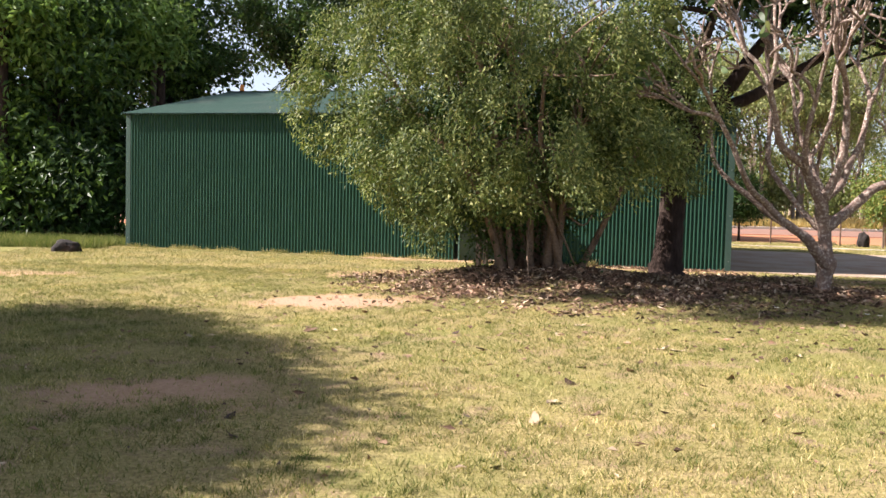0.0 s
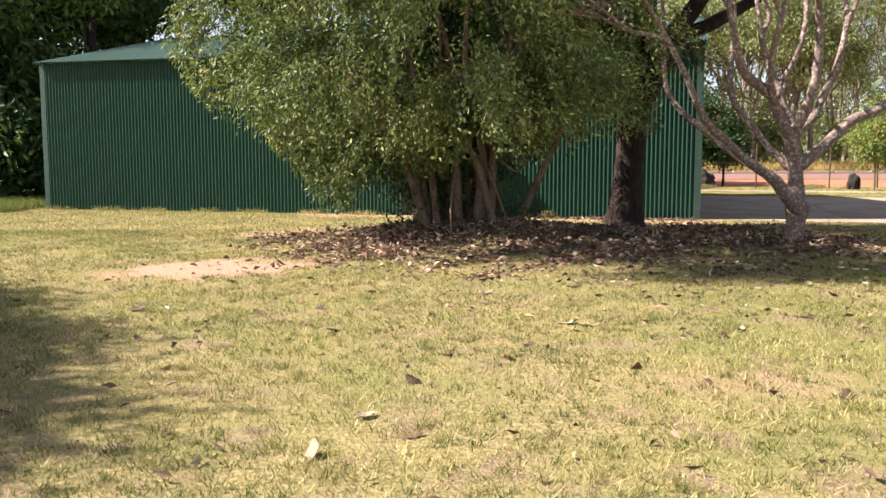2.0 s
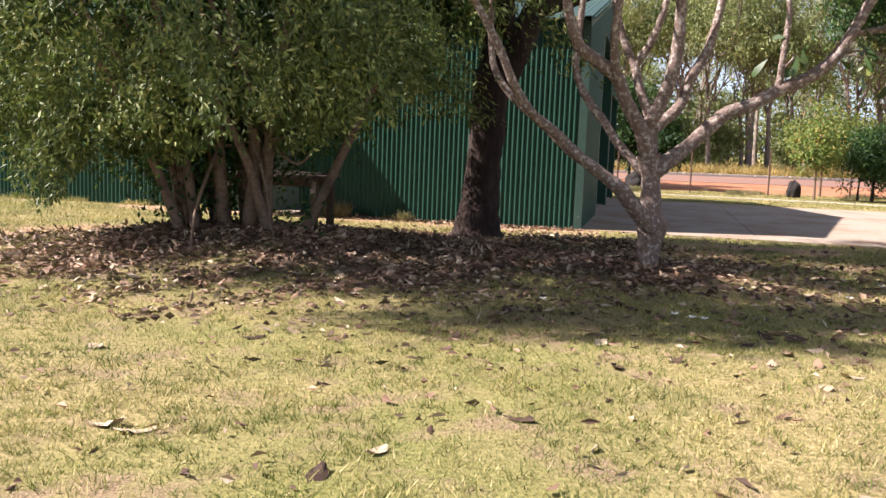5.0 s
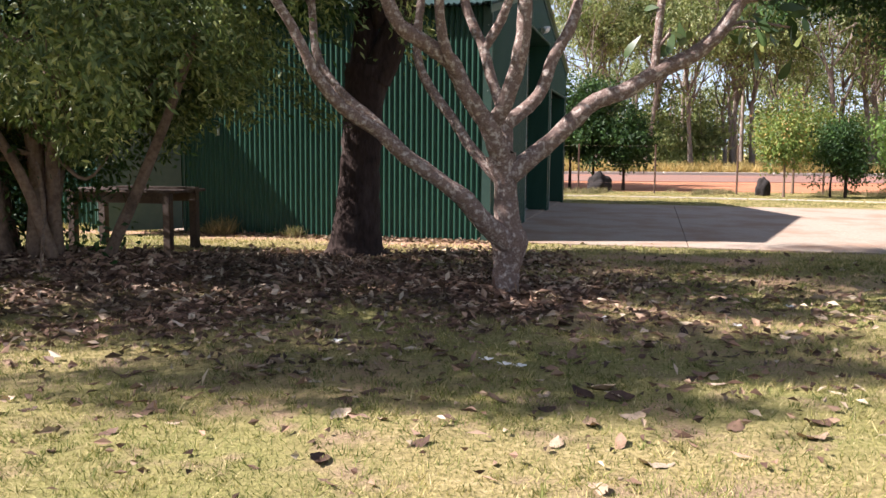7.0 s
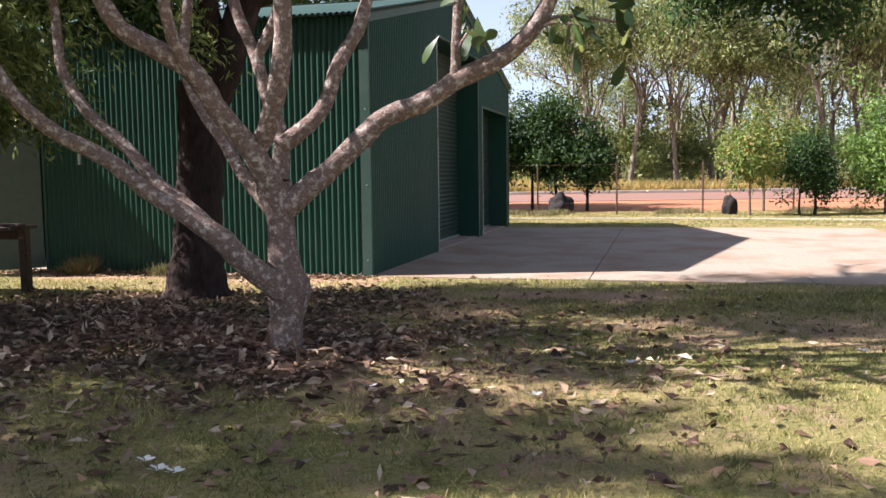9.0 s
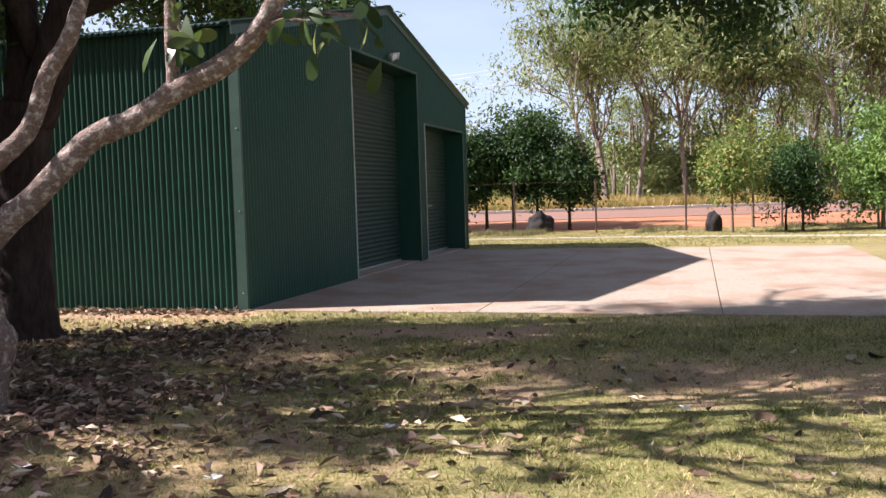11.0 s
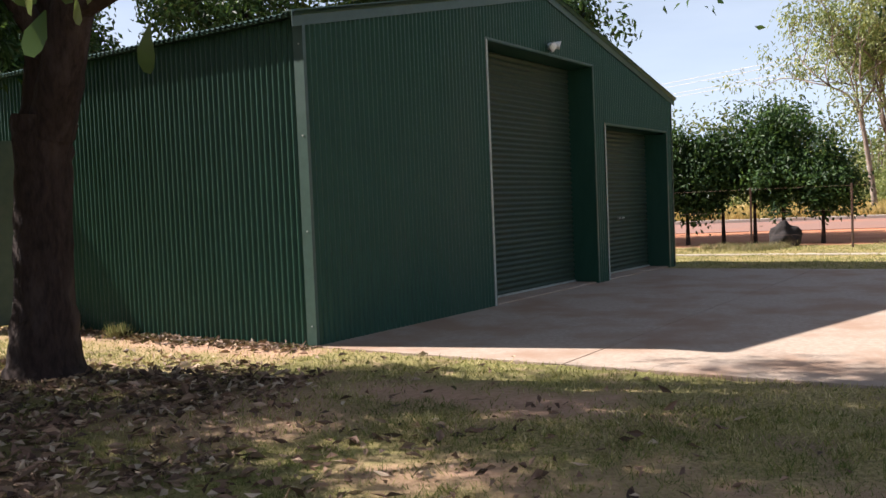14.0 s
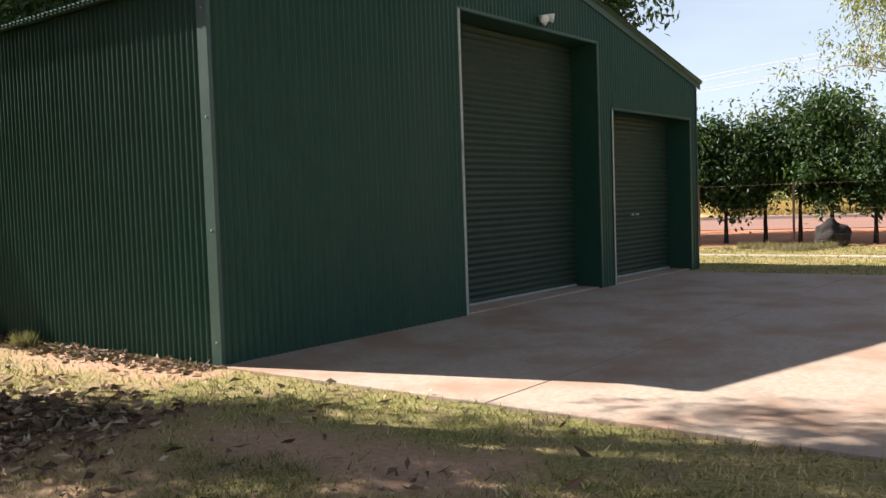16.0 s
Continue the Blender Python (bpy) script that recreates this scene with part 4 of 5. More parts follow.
# trees behind and beside the shed
# LEAF_LIGHT crowns paint in sunlit tops, low LEAF_DARK ones the shade beneath
back = [(-10.8, 25.0, 5.0, (2.2, 2.0, 3.8), LEAF_BACK), (-14.0, 26.5, 6.0, (2.8, 2.4, 4.8), LEAF_DARK), (-9.0, 29.5, 6.5, (2.4, 2.2, 4.2), LEAF_DARK), (-17.5, 25.5, 6.0, (2.8, 2.4, 4.8), LEAF_BACK),
        (-6.0, 35.0, 8.5, (3.0, 2.6, 3.8), LEAF_DARK), (-12.5, 32.0, 8.5, (3.4, 2.8, 5.4), LEAF_BACK), (-17.5, 30.0, 8.5, (3.6, 3.2, 6.0), LEAF_DARK), (-1.5, 37.5, 9.0, (2.8, 2.6, 3.3), LEAF_DARK), (1.2, 38.0, 8.2, (2.4, 2.4, 2.6), LEAF_BACK), (-22, 27, 7, (3.5, 3, 5.5), LEAF_DARK),
        # the (-16, 24) tree is added out of view to shade the low shrubs
        (-12.4, 24.6, 1.9, (1.7, 1.4, 1.9), LEAF_DARK), (-15.5, 24.2, 1.8, (1.9, 1.4, 1.8), LEAF_BACK), (-10.2, 27.0, 2.0, (1.6, 1.5, 2.0), LEAF_DARK), (-18.6, 23.5, 2.0, (2.0, 1.4, 2.0), LEAF_DARK), (-12.0, 26.3, 7.2, (1.5, 1.3, 1.1), LEAF_LIGHT), (-8.5, 29.2, 5.3, (0.9, 0.9, 0.8), LEAF_LIGHT), (-16.0, 24.0, 5.5, (2.2, 1.3, 4.0), LEAF_DARK), (-9.3, 23.1, 1.3, (1.1, 0.8, 1.4), LEAF_DARK), (-11.0, 23.0, 1.5, (1.3, 0.9, 1.6), LEAF_BACK), (-11.8, 27.5, 3.6, (2.0, 1.6, 3.2), LEAF_DARK), (4.4, 36.2, 6.4, (1.5, 1.5, 1.3), LEAF_DARK), (-11.6, 23.4, 5.6, (1.4, 1.0, 1.0), LEAF_LIGHT), (-8.3, 26.0, 6.0, (0.8, 0.8, 1.1), LEAF_LIGHT)]
for k, (x, y, z, r, m) in enumerate(back):
    leafy_tree("garden_tree", "tall dense green garden tree behind the shed, sunlit tops in paler leaves", (x, y, 0), z, r, m, BARK_DARK, int(13 * r[0] * r[2]), 0.23, 0.16, 40 + k, 0.33, 80)


def palm(at, h, seed):
    global rng
    keep, rng = rng, np.random.default_rng(seed)
    p = thing("palm_tree", "slender palm with drooping ragged fronds", "palm", at)
    tb = Tubes(9)
    tb.add(spline([(0, 0, 0, .17), (0.05, 0, h * 0.3, .12), (0.02, 0, h * 0.7, .11), (0, 0, h, .10)], 8), 0.03)
    child("trunk", tb.mesh("trunk", BARK_GUM), p)
    for k in range(13):
        a = k * 2.4
        s = np.linspace(0, 1, 26)
        reach, rise = rng.uniform(1.3, 1.9), rng.uniform(-0.1, 0.8)
        line = np.stack([np.cos(a) * reach * s, np.sin(a) * reach * s, h + rise * s - (1.2 + rise) * s ** 2.2], 1)
        fr = np.repeat(line, 2, axis=0)
        side = np.tile([1, -1], 26)[:, None] * np.array([-np.sin(a), np.cos(a), 0]) + [0.4 * np.cos(a), 0.4 * np.sin(a), -0.7]
        child("frond", leaves("frond", fr, side + rng.normal(0, 0.1, side.shape), 0.5, 0.045, LEAF_BACK, 0.1), p)
    rng = keep


palm((-4.6, 30.5, 0), 5.6, 1)
palm((-9.0, 27.5, 0), 6.4, 2)
palm((-11.2, 25.0, 0), 7.2, 3)

# row of small trees past the shed's far end
for k, (x, y, z, r) in enumerate([(8.0, 34.6, 1.95, (0.9, 0.9, 1.15)), (8.9, 34.9, 2.1, (1.0, 0.9, 1.2)), (9.7, 34.7, 2.1, (1.0, 0.9, 1.2)), (10.4, 34.4, 2.35, (1.2, 1.0, 1.5)), (7.0, 34.8, 2.0, (1.0, 0.9, 1.1)), (11.3, 34.0, 1.6, (0.8, 0.7, 0.9))]):
    leafy_tree("hedge_tree", "small dense dark green tree in a row by the fence", (x, y, 0), z, r, LEAF_DARK, BARK_DARK, 42, 0.14, 0.045, 70 + k, 0.2, 130, kids=5, inner=0.15)
leafy_tree("young_tree", "young tree with yellow-green and rusty leaves", (14.8, 29.9, 0), 1.55, (0.75, 0.7, 0.85), LEAF_RUSTY, BARK_STEM, 40, 0.11, 0.035, 81, 0.16, 60)
leafy_tree("dark_shrub", "upright dark green garden shrub", (16.4, 30.0, 0), 1.25, (0.75, 0.7, 1.05), LEAF_DARK, BARK_DARK, 55, 0.10, 0.03, 82, 0.15, 80, stems=3)
leafy_tree("light_shrub", "tall bright green arching shrub", (18.6, 30.0, 0), 1.8, (1.3, 1.1, 1.45), LEAF_LIGHT, BARK_STEM, 80, 0.12, 0.03, 83, 0.2, 80, stems=3)
leafy_tree("light_shrub", "bright yellow-green young tree", (16.2, 32.6, 0), 2.0, (1.0, 0.9, 1.0), LEAF_RUSTY, BARK_STEM, 50, 0.12, 0.04, 84, 0.2, 70)
leafy_tree("light_shrub", "bright green shrub by the fence", (21.0, 31.0, 0), 1.6, (1.4, 1.2, 1.3), LEAF_LIGHT, BARK_STEM, 60, 0.13, 0.03, 85, 0.2, 80, stems=2)

# open gum woodland across the road
masters = []


def gum_tree(at, h, seed, spread):
    """A gum: bare leaning trunk, limbs that fork upwards, flat tufts of foliage at their ends."""
    global rng
    keep, rng = rng, np.random.default_rng(seed)
    tree = thing("gum_tree", "tall gum tree with pale limbs and open grey-green crown", "tree", at)
    tb = Tubes(8)
    lean = rng.normal(0, 0.05, 2) * h
    fork = np.array([lean[0] * 0.6, lean[1] * 0.6, h * rng.uniform(0.3, 0.48)])
    r = 0.0115 * h
    tb.add(spline([(0, 0, -0.1, r * 1.4), (lean[0] * 0.2, lean[1] * 0.3, fork[2] * 0.5, r), (*fork, r * 0.85)], 5), 0.05)
    tips = []
    for k in range(5):
        a = k * 1.26 + rng.normal(0, 0.3)
        out = rng.uniform(0.15, 0.6)
        grow(tb, fork + [0, 0, rng.uniform(-0.06, 0.05) * h], np.array([np.cos(a) * out, np.sin(a) * out, 1.0]), r * rng.uniform(0.4, 0.62), h * rng.uniform(0.12, 0.24), 3, tips, 2, 0.5, 0.3, 0.74, 0.62)
    child("trunk", tb.mesh("trunk", BARK_GUM), tree)
    c = np.array([p for p, d in tips])
    c = np.concatenate([c, c[::2] + rng.normal(0, 0.07 * h * spread, c[::2].shape)])
    c = c[np.random.default_rng(seed + 50).random(len(c)) < 0.75]
    P, D, F = clumps(c, 62, 0.034 * h, 0.8)
    D = D + [0, 0, -0.5]
    child("crown", leaves("crown", P, D, rng.uniform(0.2, 0.36, len(P)), 0.1, LEAF_GUM, face=F), tree)
    rng = keep
    return tree


for k in range(7):
    masters.append(gum_tree((17 + 6.0 * k, 62 + (k * 5) % 17, 0), 11.0 + 1.0 * k, 100 + k, 0.9 + 0.06 * k))
gr = np.random.default_rng(9)
for k in range(78):
    far = gr.uniform(60, 120) if k < 48 else gr.uniform(58, 66)
    x = 14.0 + (far - 58) * 0.1 + gr.uniform(0.0, 0.85) * far
    m = masters[gr.integers(0, 7)]
    copy_thing(m, Matrix.Translation((x, far, 0)) @ Matrix.Rotation(gr.uniform(0, 6.28), 4, "Z") @ Matrix.Scale(gr.uniform(0.75, 1.2), 4))
small = leafy_tree("scrub_tree", "low scrubby sapling at the woodland's edge", (20, 60, 0), 1.9, (1.1, 1.0, 1.6), LEAF_GUM, BARK_GUM, 24, 0.22, 0.05, 130, 0.28, 50)
for k in range(34):
    far = gr.uniform(59, 90)
    copy_thing(small, Matrix.Translation((gr.uniform(0.08, 0.95) * far + 5, far, 0)) @ Matrix.Rotation(gr.uniform(0, 6.28), 4, "Z") @ Matrix.Scale(gr.uniform(0.7, 1.7), 4))

c = np.stack([gr.uniform(-120, 210, 1800), gr.uniform(125, 165, 1800), gr.random(1800) ** 1.4 * 8.0], 1)
P, D, F = clumps(c, 26, 1.1)
more = np.stack([gr.uniform(4, 125, 1500), gr.uniform(78, 112, 1500), gr.random(1500) ** 1.2 * 8.5], 1)
P2, D2, F2 = clumps(more, 34, 0.75)
tagged(new("woodland_understorey", leaves("woodland_understorey", P2, D2, 0.42, 0.2, LEAF_SCRUB, face=F2)), "grey-green saplings and scrub under the gum trees", "scrub", kind="stuff")
stems = Tubes(5)
for k in range(260):
    x0, y0, h0 = gr.uniform(18, 115), gr.uniform(64, 108), gr.uniform(2.5, 7.5)
    lx, ly = gr.normal(0, 0.05, 2) * h0
    stems.add([(x0, y0, -0.1, 0.13), (x0 + lx * 0.3, y0 + ly * 0.5, h0 * 0.5, 0.09), (x0 + lx, y0 + ly, h0, 0.04)])
tagged(new("woodland_stems", stems.mesh("woodland_stems", BARK_GUM)), "thin grey-brown gum saplings across the road", "saplings", kind="stuff")
tagged(new("far_woods", leaves("far_woods", P, D, 0.8, 0.4, LEAF_GUM, face=F)), "far line of grey-green woodland", "woods", kind="stuff")

# ---- road, kerb, fence, boulders ----
road = thing("road", "sealed reddish-grey road", "road", (0, 0, 0), kind="structure")
part("surface", box(-120, 160, 42.5, 53.4, -0.1, 0.02), ASPHALT, road)
kerb = thing("kerb", "pale concrete kerb along the road", "kerb", (0, 0, 0), kind="structure")
for k in range(70):
    part("kerb_stone", box(-30 + k * 2.0 + 0.01, -30 + k * 2.0 + 1.99, 53.4, 53.85, -0.1, 0.17, 0.03), KERB, kerb)
edging = thing("lawn_edging", "low pale concrete lawn edging", "edging", (0, 0, 0), kind="structure")
eline = spline([(3.0, 30.9, 0), (8.8, 30.0, 0), (13.4, 28.8, 0), (17.5, 27.0, 0), (24.0, 24.0, 0)], 9)
for a, b in zip(eline[:-1], eline[1:]):
    d = b - a
    ob = part("edging_stone", box(0.01, np.linalg.norm(d) - 0.01, -0.06, 0.06, -0.05, 0.03, 0.01), KERB, edging)
    ob.matrix_basis = Matrix.Translation(a) @ Matrix.Rotation(math.atan2(d[1], d[0]), 4, "Z")


def boulder(at, size, seed, label):
    bm = bmesh.new()
    bmesh.ops.create_icosphere(bm, subdivisions=4, radius=1.0)
    for v in bm.verts:
        n = noise.noise(v.co * 1.3 + Vector((seed, 0, 0))) * 0.35 + noise.noise(v.co * 4 + Vector((0, seed, 0))) * 0.10
        v.co *= 1 + n
        v.co.x *= size[0]
        v.co.y *= size[1]
        v.co.z = (v.co.z + 0.7) * size[2] / 1.7
    me = bpy.data.meshes.new("boulder")
    bm.to_mesh(me)
    bm.free()
    me.polygons.foreach_set("use_smooth", np.full(len(me.polygons), True))
    me.materials.append(STONE)
    ob = new("boulder", me)
    ob.location = at
    tagged(ob, label, "boulder", "boulders by the fence")


boulder((10.35, 33.2, -0.05), (0.38, 0.32, 0.62), 1.0, "dark rounded boulder under the small trees")
boulder((14.65, 31.0, -0.05), (0.21, 0.2, 0.55), 4.0, "dark upright boulder by the fence post")
boulder((18.4, 28.9, -0.03), (0.25, 0.2, 0.35), 7.0, "small dark rock in the garden edge")
boulder((-7.9, 18.6, -0.03), (0.3, 0.25, 0.28), 9.0, "small pale rock beside the shed's end")

fence = thing("fence", "wire fence on thin rusty steel posts", "fence", (0, 0, 0))
posts = [(3.0, 34.6), (5.4, 34.0), (7.5, 33.4), (9.6, 32.6), (11.75, 31.9), (14.07, 31.5), (16.5, 31.2), (19.0, 31.0), (21.5, 30.8), (24.0, 30.6)]
for x, y in posts:
    pm = box(x - 0.025, x + 0.025, y - 0.012, y + 0.012, 0, 1.45, 0.003)
    box(x - 0.008, x + 0.008, y - 0.03, y + 0.012, 0, 1.45, 0.0, pm)
    part("post", pm, RUST, fence)
for z in (0.3, 0.85, 1.4):
    tb = Tubes(4)
    tb.add([(x, y, z, 0.002) for x, y in posts])
    child("wire", tb.mesh("wire", RUST), fence)

line = thing("power_line", "overhead power cables on timber poles", "power line", (0, 0, 0))
pa, pb = np.array([-55.0, 138.0, 9.6]), np.array([76.0, 21.0, 9.6])
for k, dz in enumerate((0.0, 0.35, 0.9, 1.3)):
    tb = Tubes(4)
    s = np.linspace(0, 1, 30)
    pts = pa + (pb - pa) * s[:, None] + np.stack([0 * s, 0 * s, dz - 1.2 * 4 * s * (1 - s) + 1.1], 1) + [0.3 * (k % 2), 0.3 * (k % 2), 0]
    tb.add(np.column_stack([pts, np.full(30, 0.018)]))
    child("cable", tb.mesh("cable", CABLE), line)
for p in (pa, pb):
    tb = Tubes(10)
    tb.add([(p[0], p[1], -0.1, 0.17), (p[0], p[1], 6, 0.15), (p[0], p[1], 12.4, 0.12)])
    child("pole", tb.mesh("pole", BARK_GUM), line)

# ---- grass, litter, fallen leaves ----
def blades(name, label, x, y, h, w, mat, seed, tilt=0.6):
    g = np.random.default_rng(seed)
    n = len(x)
    z = height(x, y)
    a = g.uniform(0, 2 * np.pi, n)
    lx, ly = np.cos(a) * w / 2, np.sin(a) * w / 2
    t = g.normal(0, tilt, (n, 2)) * h[:, None]
    v = np.stack([np.stack([x - lx, y - ly, z - 0.004], 1), np.stack([x + lx, y + ly, z - 0.004], 1), np.stack([x + t[:, 0], y + t[:, 1], z + h], 1)], 1).reshape(-1, 3)
    ob = new(name, raw_mesh(name, v, np.arange(3 * n).reshape(-1, 3), mat))
    tagged(ob, label, "grass", kind="stuff")


def lawn_points(n, seed, x0, x1, y0, y1, power=1.0):
    g = np.random.default_rng(seed)
    x, y = g.uniform(x0, x1, n), y0 + (y1 - y0) * g.random(n) ** power
    u, v = shed_uv(x, y)
    tuft = 0.55 + 0.45 * wobble(x, y, 2.2, 5)
    ok = (g.random(n) > dirt_at(x, y) * 0.96) & (g.random(n) > bed(x, y) * 0.97) & (v < -0.06) & ~((u < 0.03) & (v > -0.055) & (u > -7.6)) & (g.random(n) < 0.35 + tuft)
    return x[ok], y[ok], g


def vnoise(x, y, size, seed):
    """Smooth random field from 0 to 1 with lumps of the given size."""
    t = np.random.default_rng(seed).random((256, 256))
    a, b = x / size + 500.0, y / size + 500.0
    i, j = np.floor(a).astype(int), np.floor(b).astype(int)
    p, q = a - i, b - j
    p, q = p * p * (3 - 2 * p), q * q * (3 - 2 * q)
    i0, i1, j0, j1 = i % 256, (i + 1) % 256, j % 256, (j + 1) % 256
    return (t[i0, j0] * (1 - p) + t[i1, j0] * p) * (1 - q) + (t[i0, j1] * (1 - p) + t[i1, j1] * p) * q


x, y, g = lawn_points(760000, 1, -7.5, 12.5, 1.6, 15.5, 1.25)
# more of the darker green at right, also deepening the trees' shade there
green = (g.random(len(x)) < np.clip(-0.75 + 1.0 * vnoise(x, y, 1.9, 4) + 1.1 * vnoise(x, y, 0.5, 9) + 0.35 * (x > 6.8) * (y > 10), 0.04, 0.9))
h = g.uniform(0.008, 0.034, len(x)) * (0.35 + 1.4 * vnoise(x, y, 0.16, 8))
w = g.uniform(0.003, 0.008, len(x))
blades("lawn_grass", "short dry yellow mown grass", x[~green], y[~green], h[~green], w[~green], GRASS, 2, 0.8)
blades("lawn_grass", "short green mown grass", x[green], y[green], h[green], w[green], GRASS_SHADY, 3, 0.8)
# tufts, each leaning its own way
x, y, g = lawn_points(34000, 14, -7.0, 12.5, 1.8, 15.5, 1.3)
sel = vnoise(x, y, 0.7, 21) + 0.5 * g.random(len(x)) > 0.62
x, y = x[sel], y[sel]
for nm, mat, share, seed in (("short tufts of dry straw-coloured grass", GRASS, g.random(len(x)) < 0.62, 15), ("short tufts of green grass", GRASS_SHADY, None, 16)):
    share = share if share is not None else ~last
    last = share
    n = int(share.sum())
    tx, ty = np.repeat(x[share], 13), np.repeat(y[share], 13)
    tx, ty = tx + g.normal(0, 0.022, 13 * n), ty + g.normal(0, 0.022, 13 * n)
    blades("grass_tufts", nm, tx, ty, np.repeat(g.uniform(0.018, 0.055, n), 13) * g.uniform(0.5, 1.2, 13 * n), np.full(13 * n, 0.006), mat, seed, 0.75)
x, y, g = lawn_points(160000, 4, -9, 13, 14.5, 21.5)
blades("lawn_grass", "mown grass near the shed", x, y, g.uniform(0.015, 0.045, len(x)), g.uniform(0.006, 0.014, len(x)), GRASS, 5, 0.7)
# longer grass at the shed's foot and under the trees
g = np.random.default_rng(6)
u, v = g.uniform(2.6, 13.8, 9000), -np.abs(g.normal(0.02, 0.08, 9000)) - 0.03
keep = wobble(u * 2.3, u * 1.1, 1.0, 2) + 0.5 * wobble(u * 7.3, u * 0.7, 1.0, 5) + 0.2 * g.normal(0, 1, 9000) > 0.1
x, y = CX + LEFT[0] * u + AHEAD[0] * v, CY + LEFT[1] * u + AHEAD[1] * v
blades("wall_grass", "longer dry grass along the shed's foot", x[keep], y[keep], g.uniform(0.03, 0.13, keep.sum()), np.full(keep.sum(), 0.007), GRASS, 7, 0.45)
x, y = g.uniform(-13, -7.7, 26000), g.uniform(19.6, 23, 26000)
blades("rough_grass", "rough uncut grass under the dark trees", x, y, g.uniform(0.06, 0.3, 26000), np.full(26000, 0.012), GRASS_SHADY, 8, 0.35)
x, y = g.uniform(6, 40, 60000), 55 + 30 * g.random(60000) ** 1.6
blades("roadside_grass", "tall straw-coloured roadside grass", x + (y - 55) * g.uniform(-0.3, 0.8, 60000), y, g.uniform(0.25, 0.8, 60000), np.full(60000, 0.05), STRAW, 9, 0.4)
x, y = g.uniform(8, 24, 30000), g.normal(32.0, 0.5, 30000)
y = y - 0.10 * (x - 12)
sel = wobble(x, y, 0.9, 6) > 0.3
blades("verge_weeds", "low dry weeds along the fence", x[sel], y[sel], g.uniform(0.04, 0.2, sel.sum()), np.full(sel.sum(), 0.015), DRY_WEED, 10, 0.5)
x, y = g.uniform(5, 26, 70000), g.uniform(25.5, 33, 70000)
u, v = shed_uv(x, y)
sel = (v > 8.4) & ~((u > -0.2) & (v < 10.3))
blades("back_grass", "yellow-green grass beyond the driveway", x[sel], y[sel], g.uniform(0.012, 0.035, sel.sum()), np.full(sel.sum(), 0.02), GRASS, 11, 0.6)


def weed(at, seed, h):
    g = np.random.default_rng(seed)
    n = 260
    P = np.zeros((n, 3)) + g.normal(0, 0.05, (n, 3)) * [1, 1, 0]
    D = g.normal(0, 0.5, (n, 3)) * [1, 1, 0] + [0, 0, 1]
    ob = new("weed_clump", leaves("weed_clump", P, D, g.uniform(0.4, 1.0, n) * h, 0.009, DRY_WEED, 0.1, g))
    ob.location = at
    tagged(ob, "dry straw-coloured weed clump at the shed's foot", "weed")


weed((2.02, 18.2, 0), 1, 0.36)
weed((1.85, 18.26, 0), 2, 0.30)
weed((3.0, 17.95, 0), 3, 0.2)

g = np.random.default_rng(12)
n = 72000
x, y = g.uniform(-1.6, 9.5, n), g.uniform(9.8, 17.2, n)
halo = np.maximum.reduce([patch(x, y, 2.2, 12.9, 3.6, 2.8), patch(x, y, 5.4, 12.6, 2.6, 2.2), 0.7 * patch(x, y, 7.2, 13.6, 2.0, 1.7)])
sel = g.random(n) < bed(x, y) * 0.9 + 0.13 * halo + 0.02 * np.exp(-((x - 5) / 3) ** 2)
x, y = x[sel], y[sel]
n = len(x)
P = np.stack([x, y, height(x, y) + g.uniform(0.004, 0.03, n)], 1)
D = g.normal(0, 1, (n, 3)) * [1, 1, 0.25]
tagged(new("leaf_litter", leaves("leaf_litter", P, D, g.uniform(0.035, 0.125, n), g.uniform(0.018, 0.055, n), DRY_LEAF, 0.3, g)), "brown dry leaf litter covering the tree bed", "leaf litter", kind="stuff")
n = 5200
x, y = g.uniform(-3.0, 11.5, n), g.uniform(3.0, 14.5, n)
sel = g.random(n) < 0.12 + np.exp(-((x - 5.2) / 3.6) ** 2 - ((y - 10.8) / 3.2) ** 2)
x, y = x[sel], y[sel]
n = len(x)
P = np.stack([x, y, height(x, y) + g.uniform(0.012, 0.035, n)], 1)
tagged(new("leaf_litter", leaves("leaf_litter", P, g.normal(0, 1, (n, 3)) * [1, 1, 0.1], g.uniform(0.03, 0.10, n), g.uniform(0.015, 0.04, n), DRY_LEAF, 0.35, g)), "scraps of dry leaf scattered over the lawn", "leaf litter", kind="stuff")
u, v = g.uniform(-0.1, 5.0, 1500), -np.abs(g.normal(0.12, 0.14, 1500)) - 0.03
P = np.stack([CX + LEFT[0] * u + AHEAD[0] * v, CY + LEFT[1] * u + AHEAD[1] * v, np.full(1500, 0.012)], 1)
tagged(new("leaf_litter", leaves("leaf_litter", P, g.normal(0, 1, (1500, 3)) * [1, 1, 0.2], g.uniform(0.05, 0.11, 1500), 0.035, DRY_LEAF, 0.3, g)), "pale dry leaves blown along the shed's foot", "leaf litter", kind="stuff")


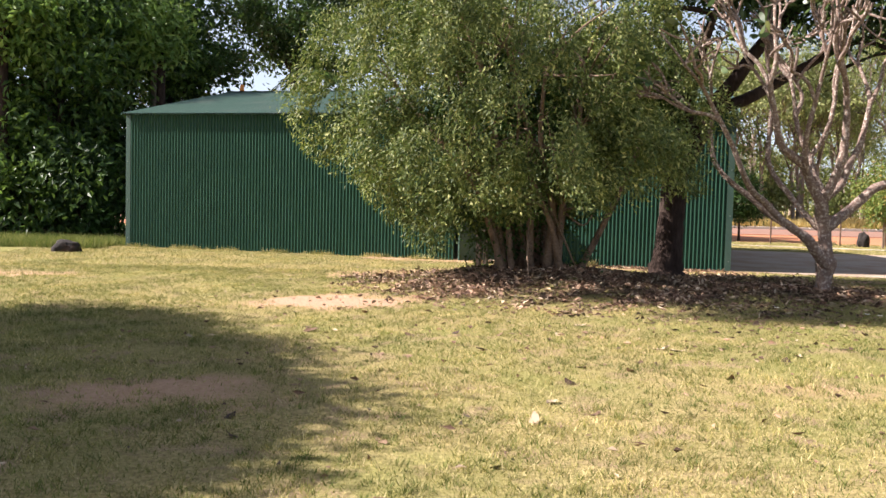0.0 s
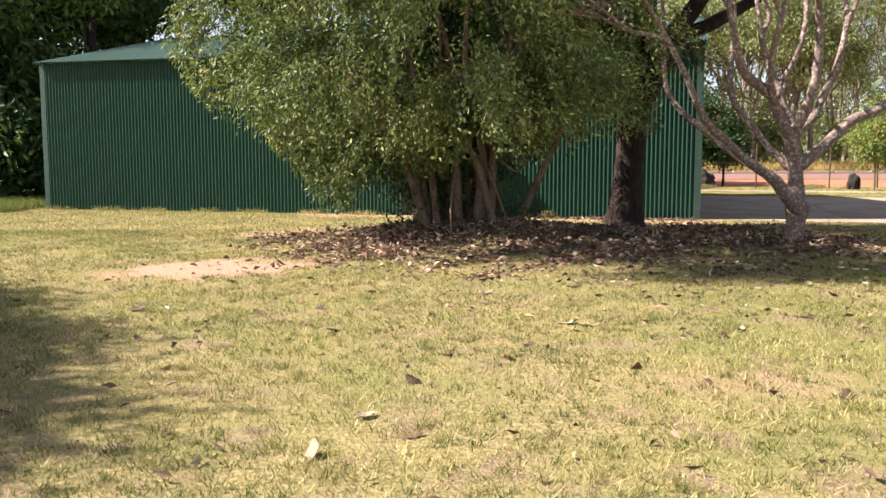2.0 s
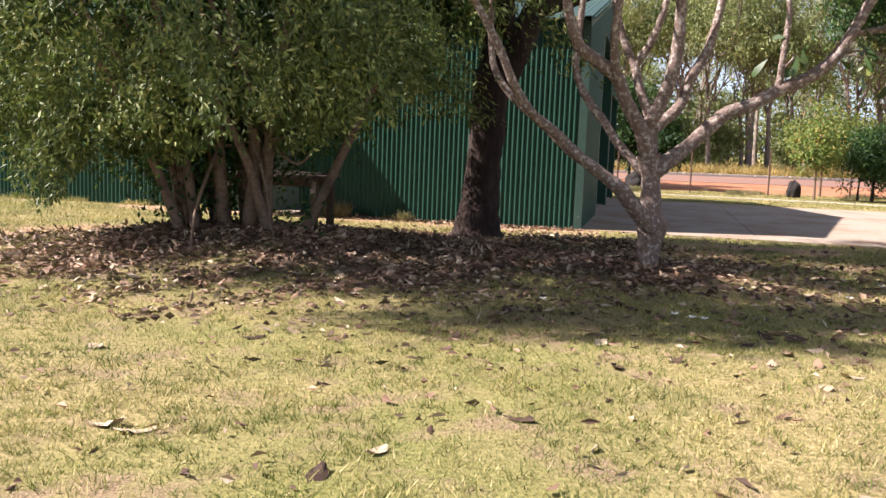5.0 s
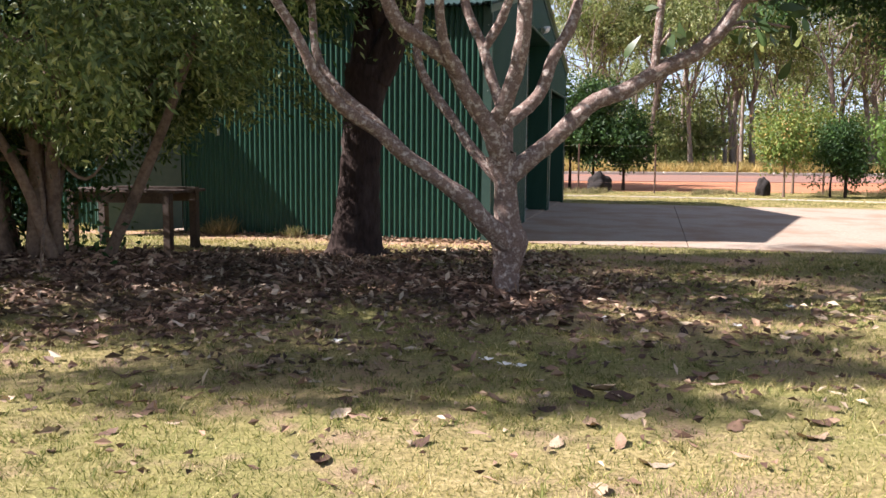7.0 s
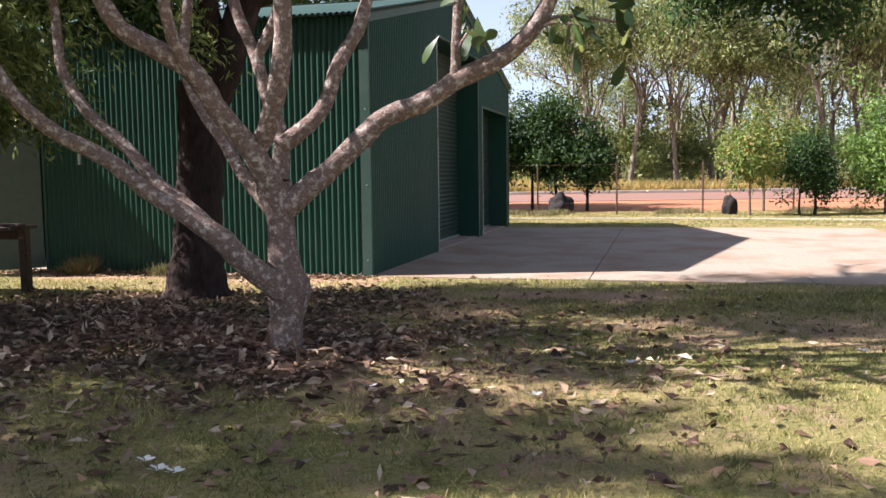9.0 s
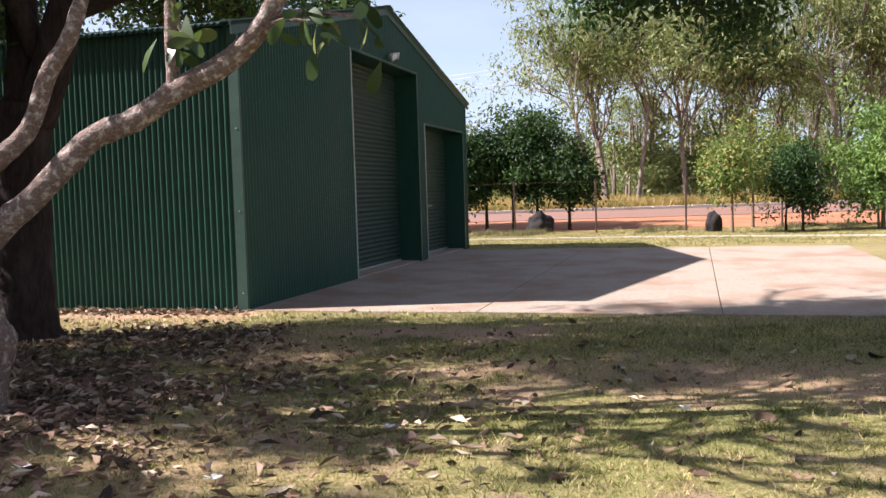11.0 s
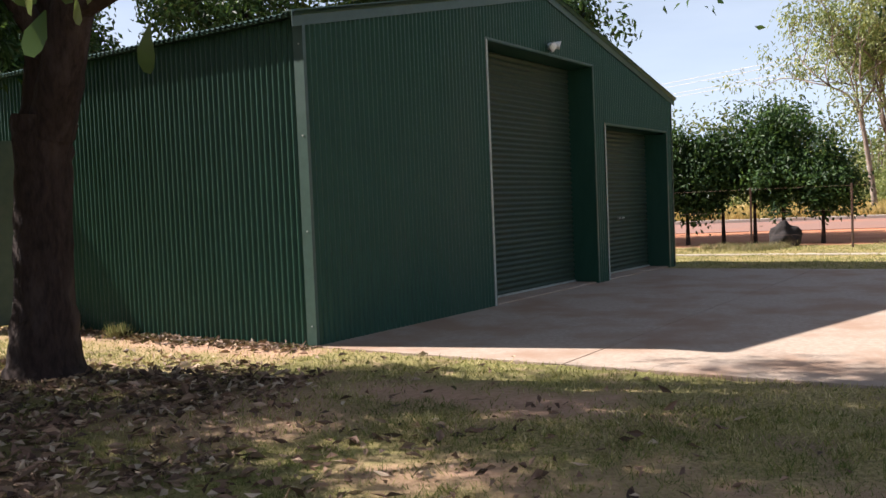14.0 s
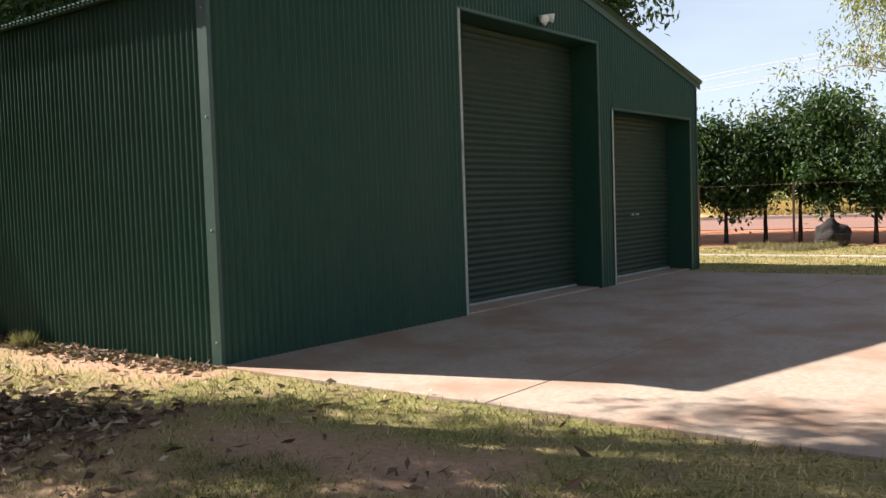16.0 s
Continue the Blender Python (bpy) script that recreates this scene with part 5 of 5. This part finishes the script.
def curled_leaf(seed):
    """A dry leaf, wide and cupped, its tip curled up."""
    g = np.random.default_rng(seed)
    rows, cols = 7, 5
    vs = []
    curl, cup = g.uniform(0.1, 0.45), g.uniform(-0.5, 0.5)
    for i in range(rows):
        s = i / (rows - 1)
        wd = 0.27 * math.sin(math.pi * min(max(s, 0.03), 0.97)) ** 0.7
        for j in range(cols):
            t = j / (cols - 1) * 2 - 1
            vs.append((s - 0.5, wd * t, 0.03 + curl * (s - 0.45) ** 2 + cup * wd * t * t + g.normal(0, 0.03)))
    f = [(i * cols + j, i * cols + j + 1, (i + 1) * cols + j + 1, (i + 1) * cols + j) for i in range(rows - 1) for j in range(cols - 1)]
    return raw_mesh("fallen_leaf", vs, f, DRY_OBJECT, True)


DRY_OBJECT, nt, b = material("fallen_leaf", 0.7, 0, 0.3)
info = nt.nodes.new("ShaderNodeObjectInfo")
c = ramp(nt, info.outputs["Random"], [(0.0, (0.05, 0.028, 0.02)), (0.4, (0.13, 0.075, 0.05)), (0.75, (0.30, 0.19, 0.12)), (1.0, (0.60, 0.48, 0.34))])
nt.links.new(mix(nt, 0.5, c, ramp(nt, grain(nt, 9.0, 4), [(0.35, (0.4, 0.4, 0.4)), (0.65, (1, 1, 1))]), "MULTIPLY"), b.inputs["Base Color"])
kinds = [curled_leaf(k) for k in range(5)]
g = np.random.default_rng(31)
spots = [(0.93, 6.2, 0.13), (0.72, 5.6, 0.12), (-1.2, 5.0, 0.11), (3.0, 5.9, 0.16), (3.1, 4.6, 0.17), (1.6, 7.1, 0.12), (0.35, 7.5, 0.1)]
while len(spots) < 270:
    a, c2 = g.uniform(-1.5, 11.0), g.uniform(4.0, 14.5)
    near = math.exp(-((a - 5.2) / 3.2) ** 2 - ((c2 - 11.0) / 2.6) ** 2)
    if g.random() < 0.10 + near and a > -1.5:
        spots.append((a, c2, g.uniform(0.06, 0.17)))
for k, (a, c2, s) in enumerate(spots):
    ob = new("fallen_leaf", kinds[k % 5])
    ob.matrix_world = Matrix.Translation((a, c2, float(height(np.array(a), np.array(c2))) + 0.004)) @ Euler((g.normal(0, 0.25), g.normal(0, 0.25), g.uniform(0, 6.28))).to_matrix().to_4x4() @ Matrix.Scale(s, 4)
    tagged(ob, "curled brown dry leaf lying on the lawn", "fallen leaf", "fallen leaves on the lawn")


def blossom(at, turn):
    """A five-petalled white flower lying on the grass."""
    P, D, vs, fs = [], [], [], []
    for k in range(5):
        a = turn + k * 2 * math.pi / 5
        d, n = np.array([math.cos(a), math.sin(a), 0.25]), np.array([-math.sin(a), math.cos(a), 0.1])
        i = len(vs)
        vs += [tuple(d * 0.004), tuple(d * 0.022 + n * 0.014 + [0, 0, 0.004]), tuple(d * 0.045 + n * 0.006), tuple(d * 0.042 - n * 0.008), tuple(d * 0.02 - n * 0.013)]
        fs.append((i, i + 1, i + 2, i + 3, i + 4))
    ob = new("flower", raw_mesh("flower", vs, fs, PETAL))
    ob.location = at
    tagged(ob, "fallen white frangipani blossom on the grass", "flower", "fallen blossoms")


PETAL = two_scale("white_petal", (0.72, 0.70, 0.62), (0.82, 0.80, 0.74), (0.75, 0.62, 0.25), 30.0, 80.0, 0.6, 0, 0.3, 0.05, 0.7)
for k, (a, c2) in enumerate([(5.19, 10.48), (5.27, 10.44), (8.83, 10.98), (5.99, 11.74), (5.10, 10.60), (8.9, 11.1), (6.9, 11.6), (7.6, 12.4), (9.2, 12.6), (4.2, 11.1)]):
    blossom((a, c2, float(height(np.array(a), np.array(c2))) + 0.022), k * 1.3)
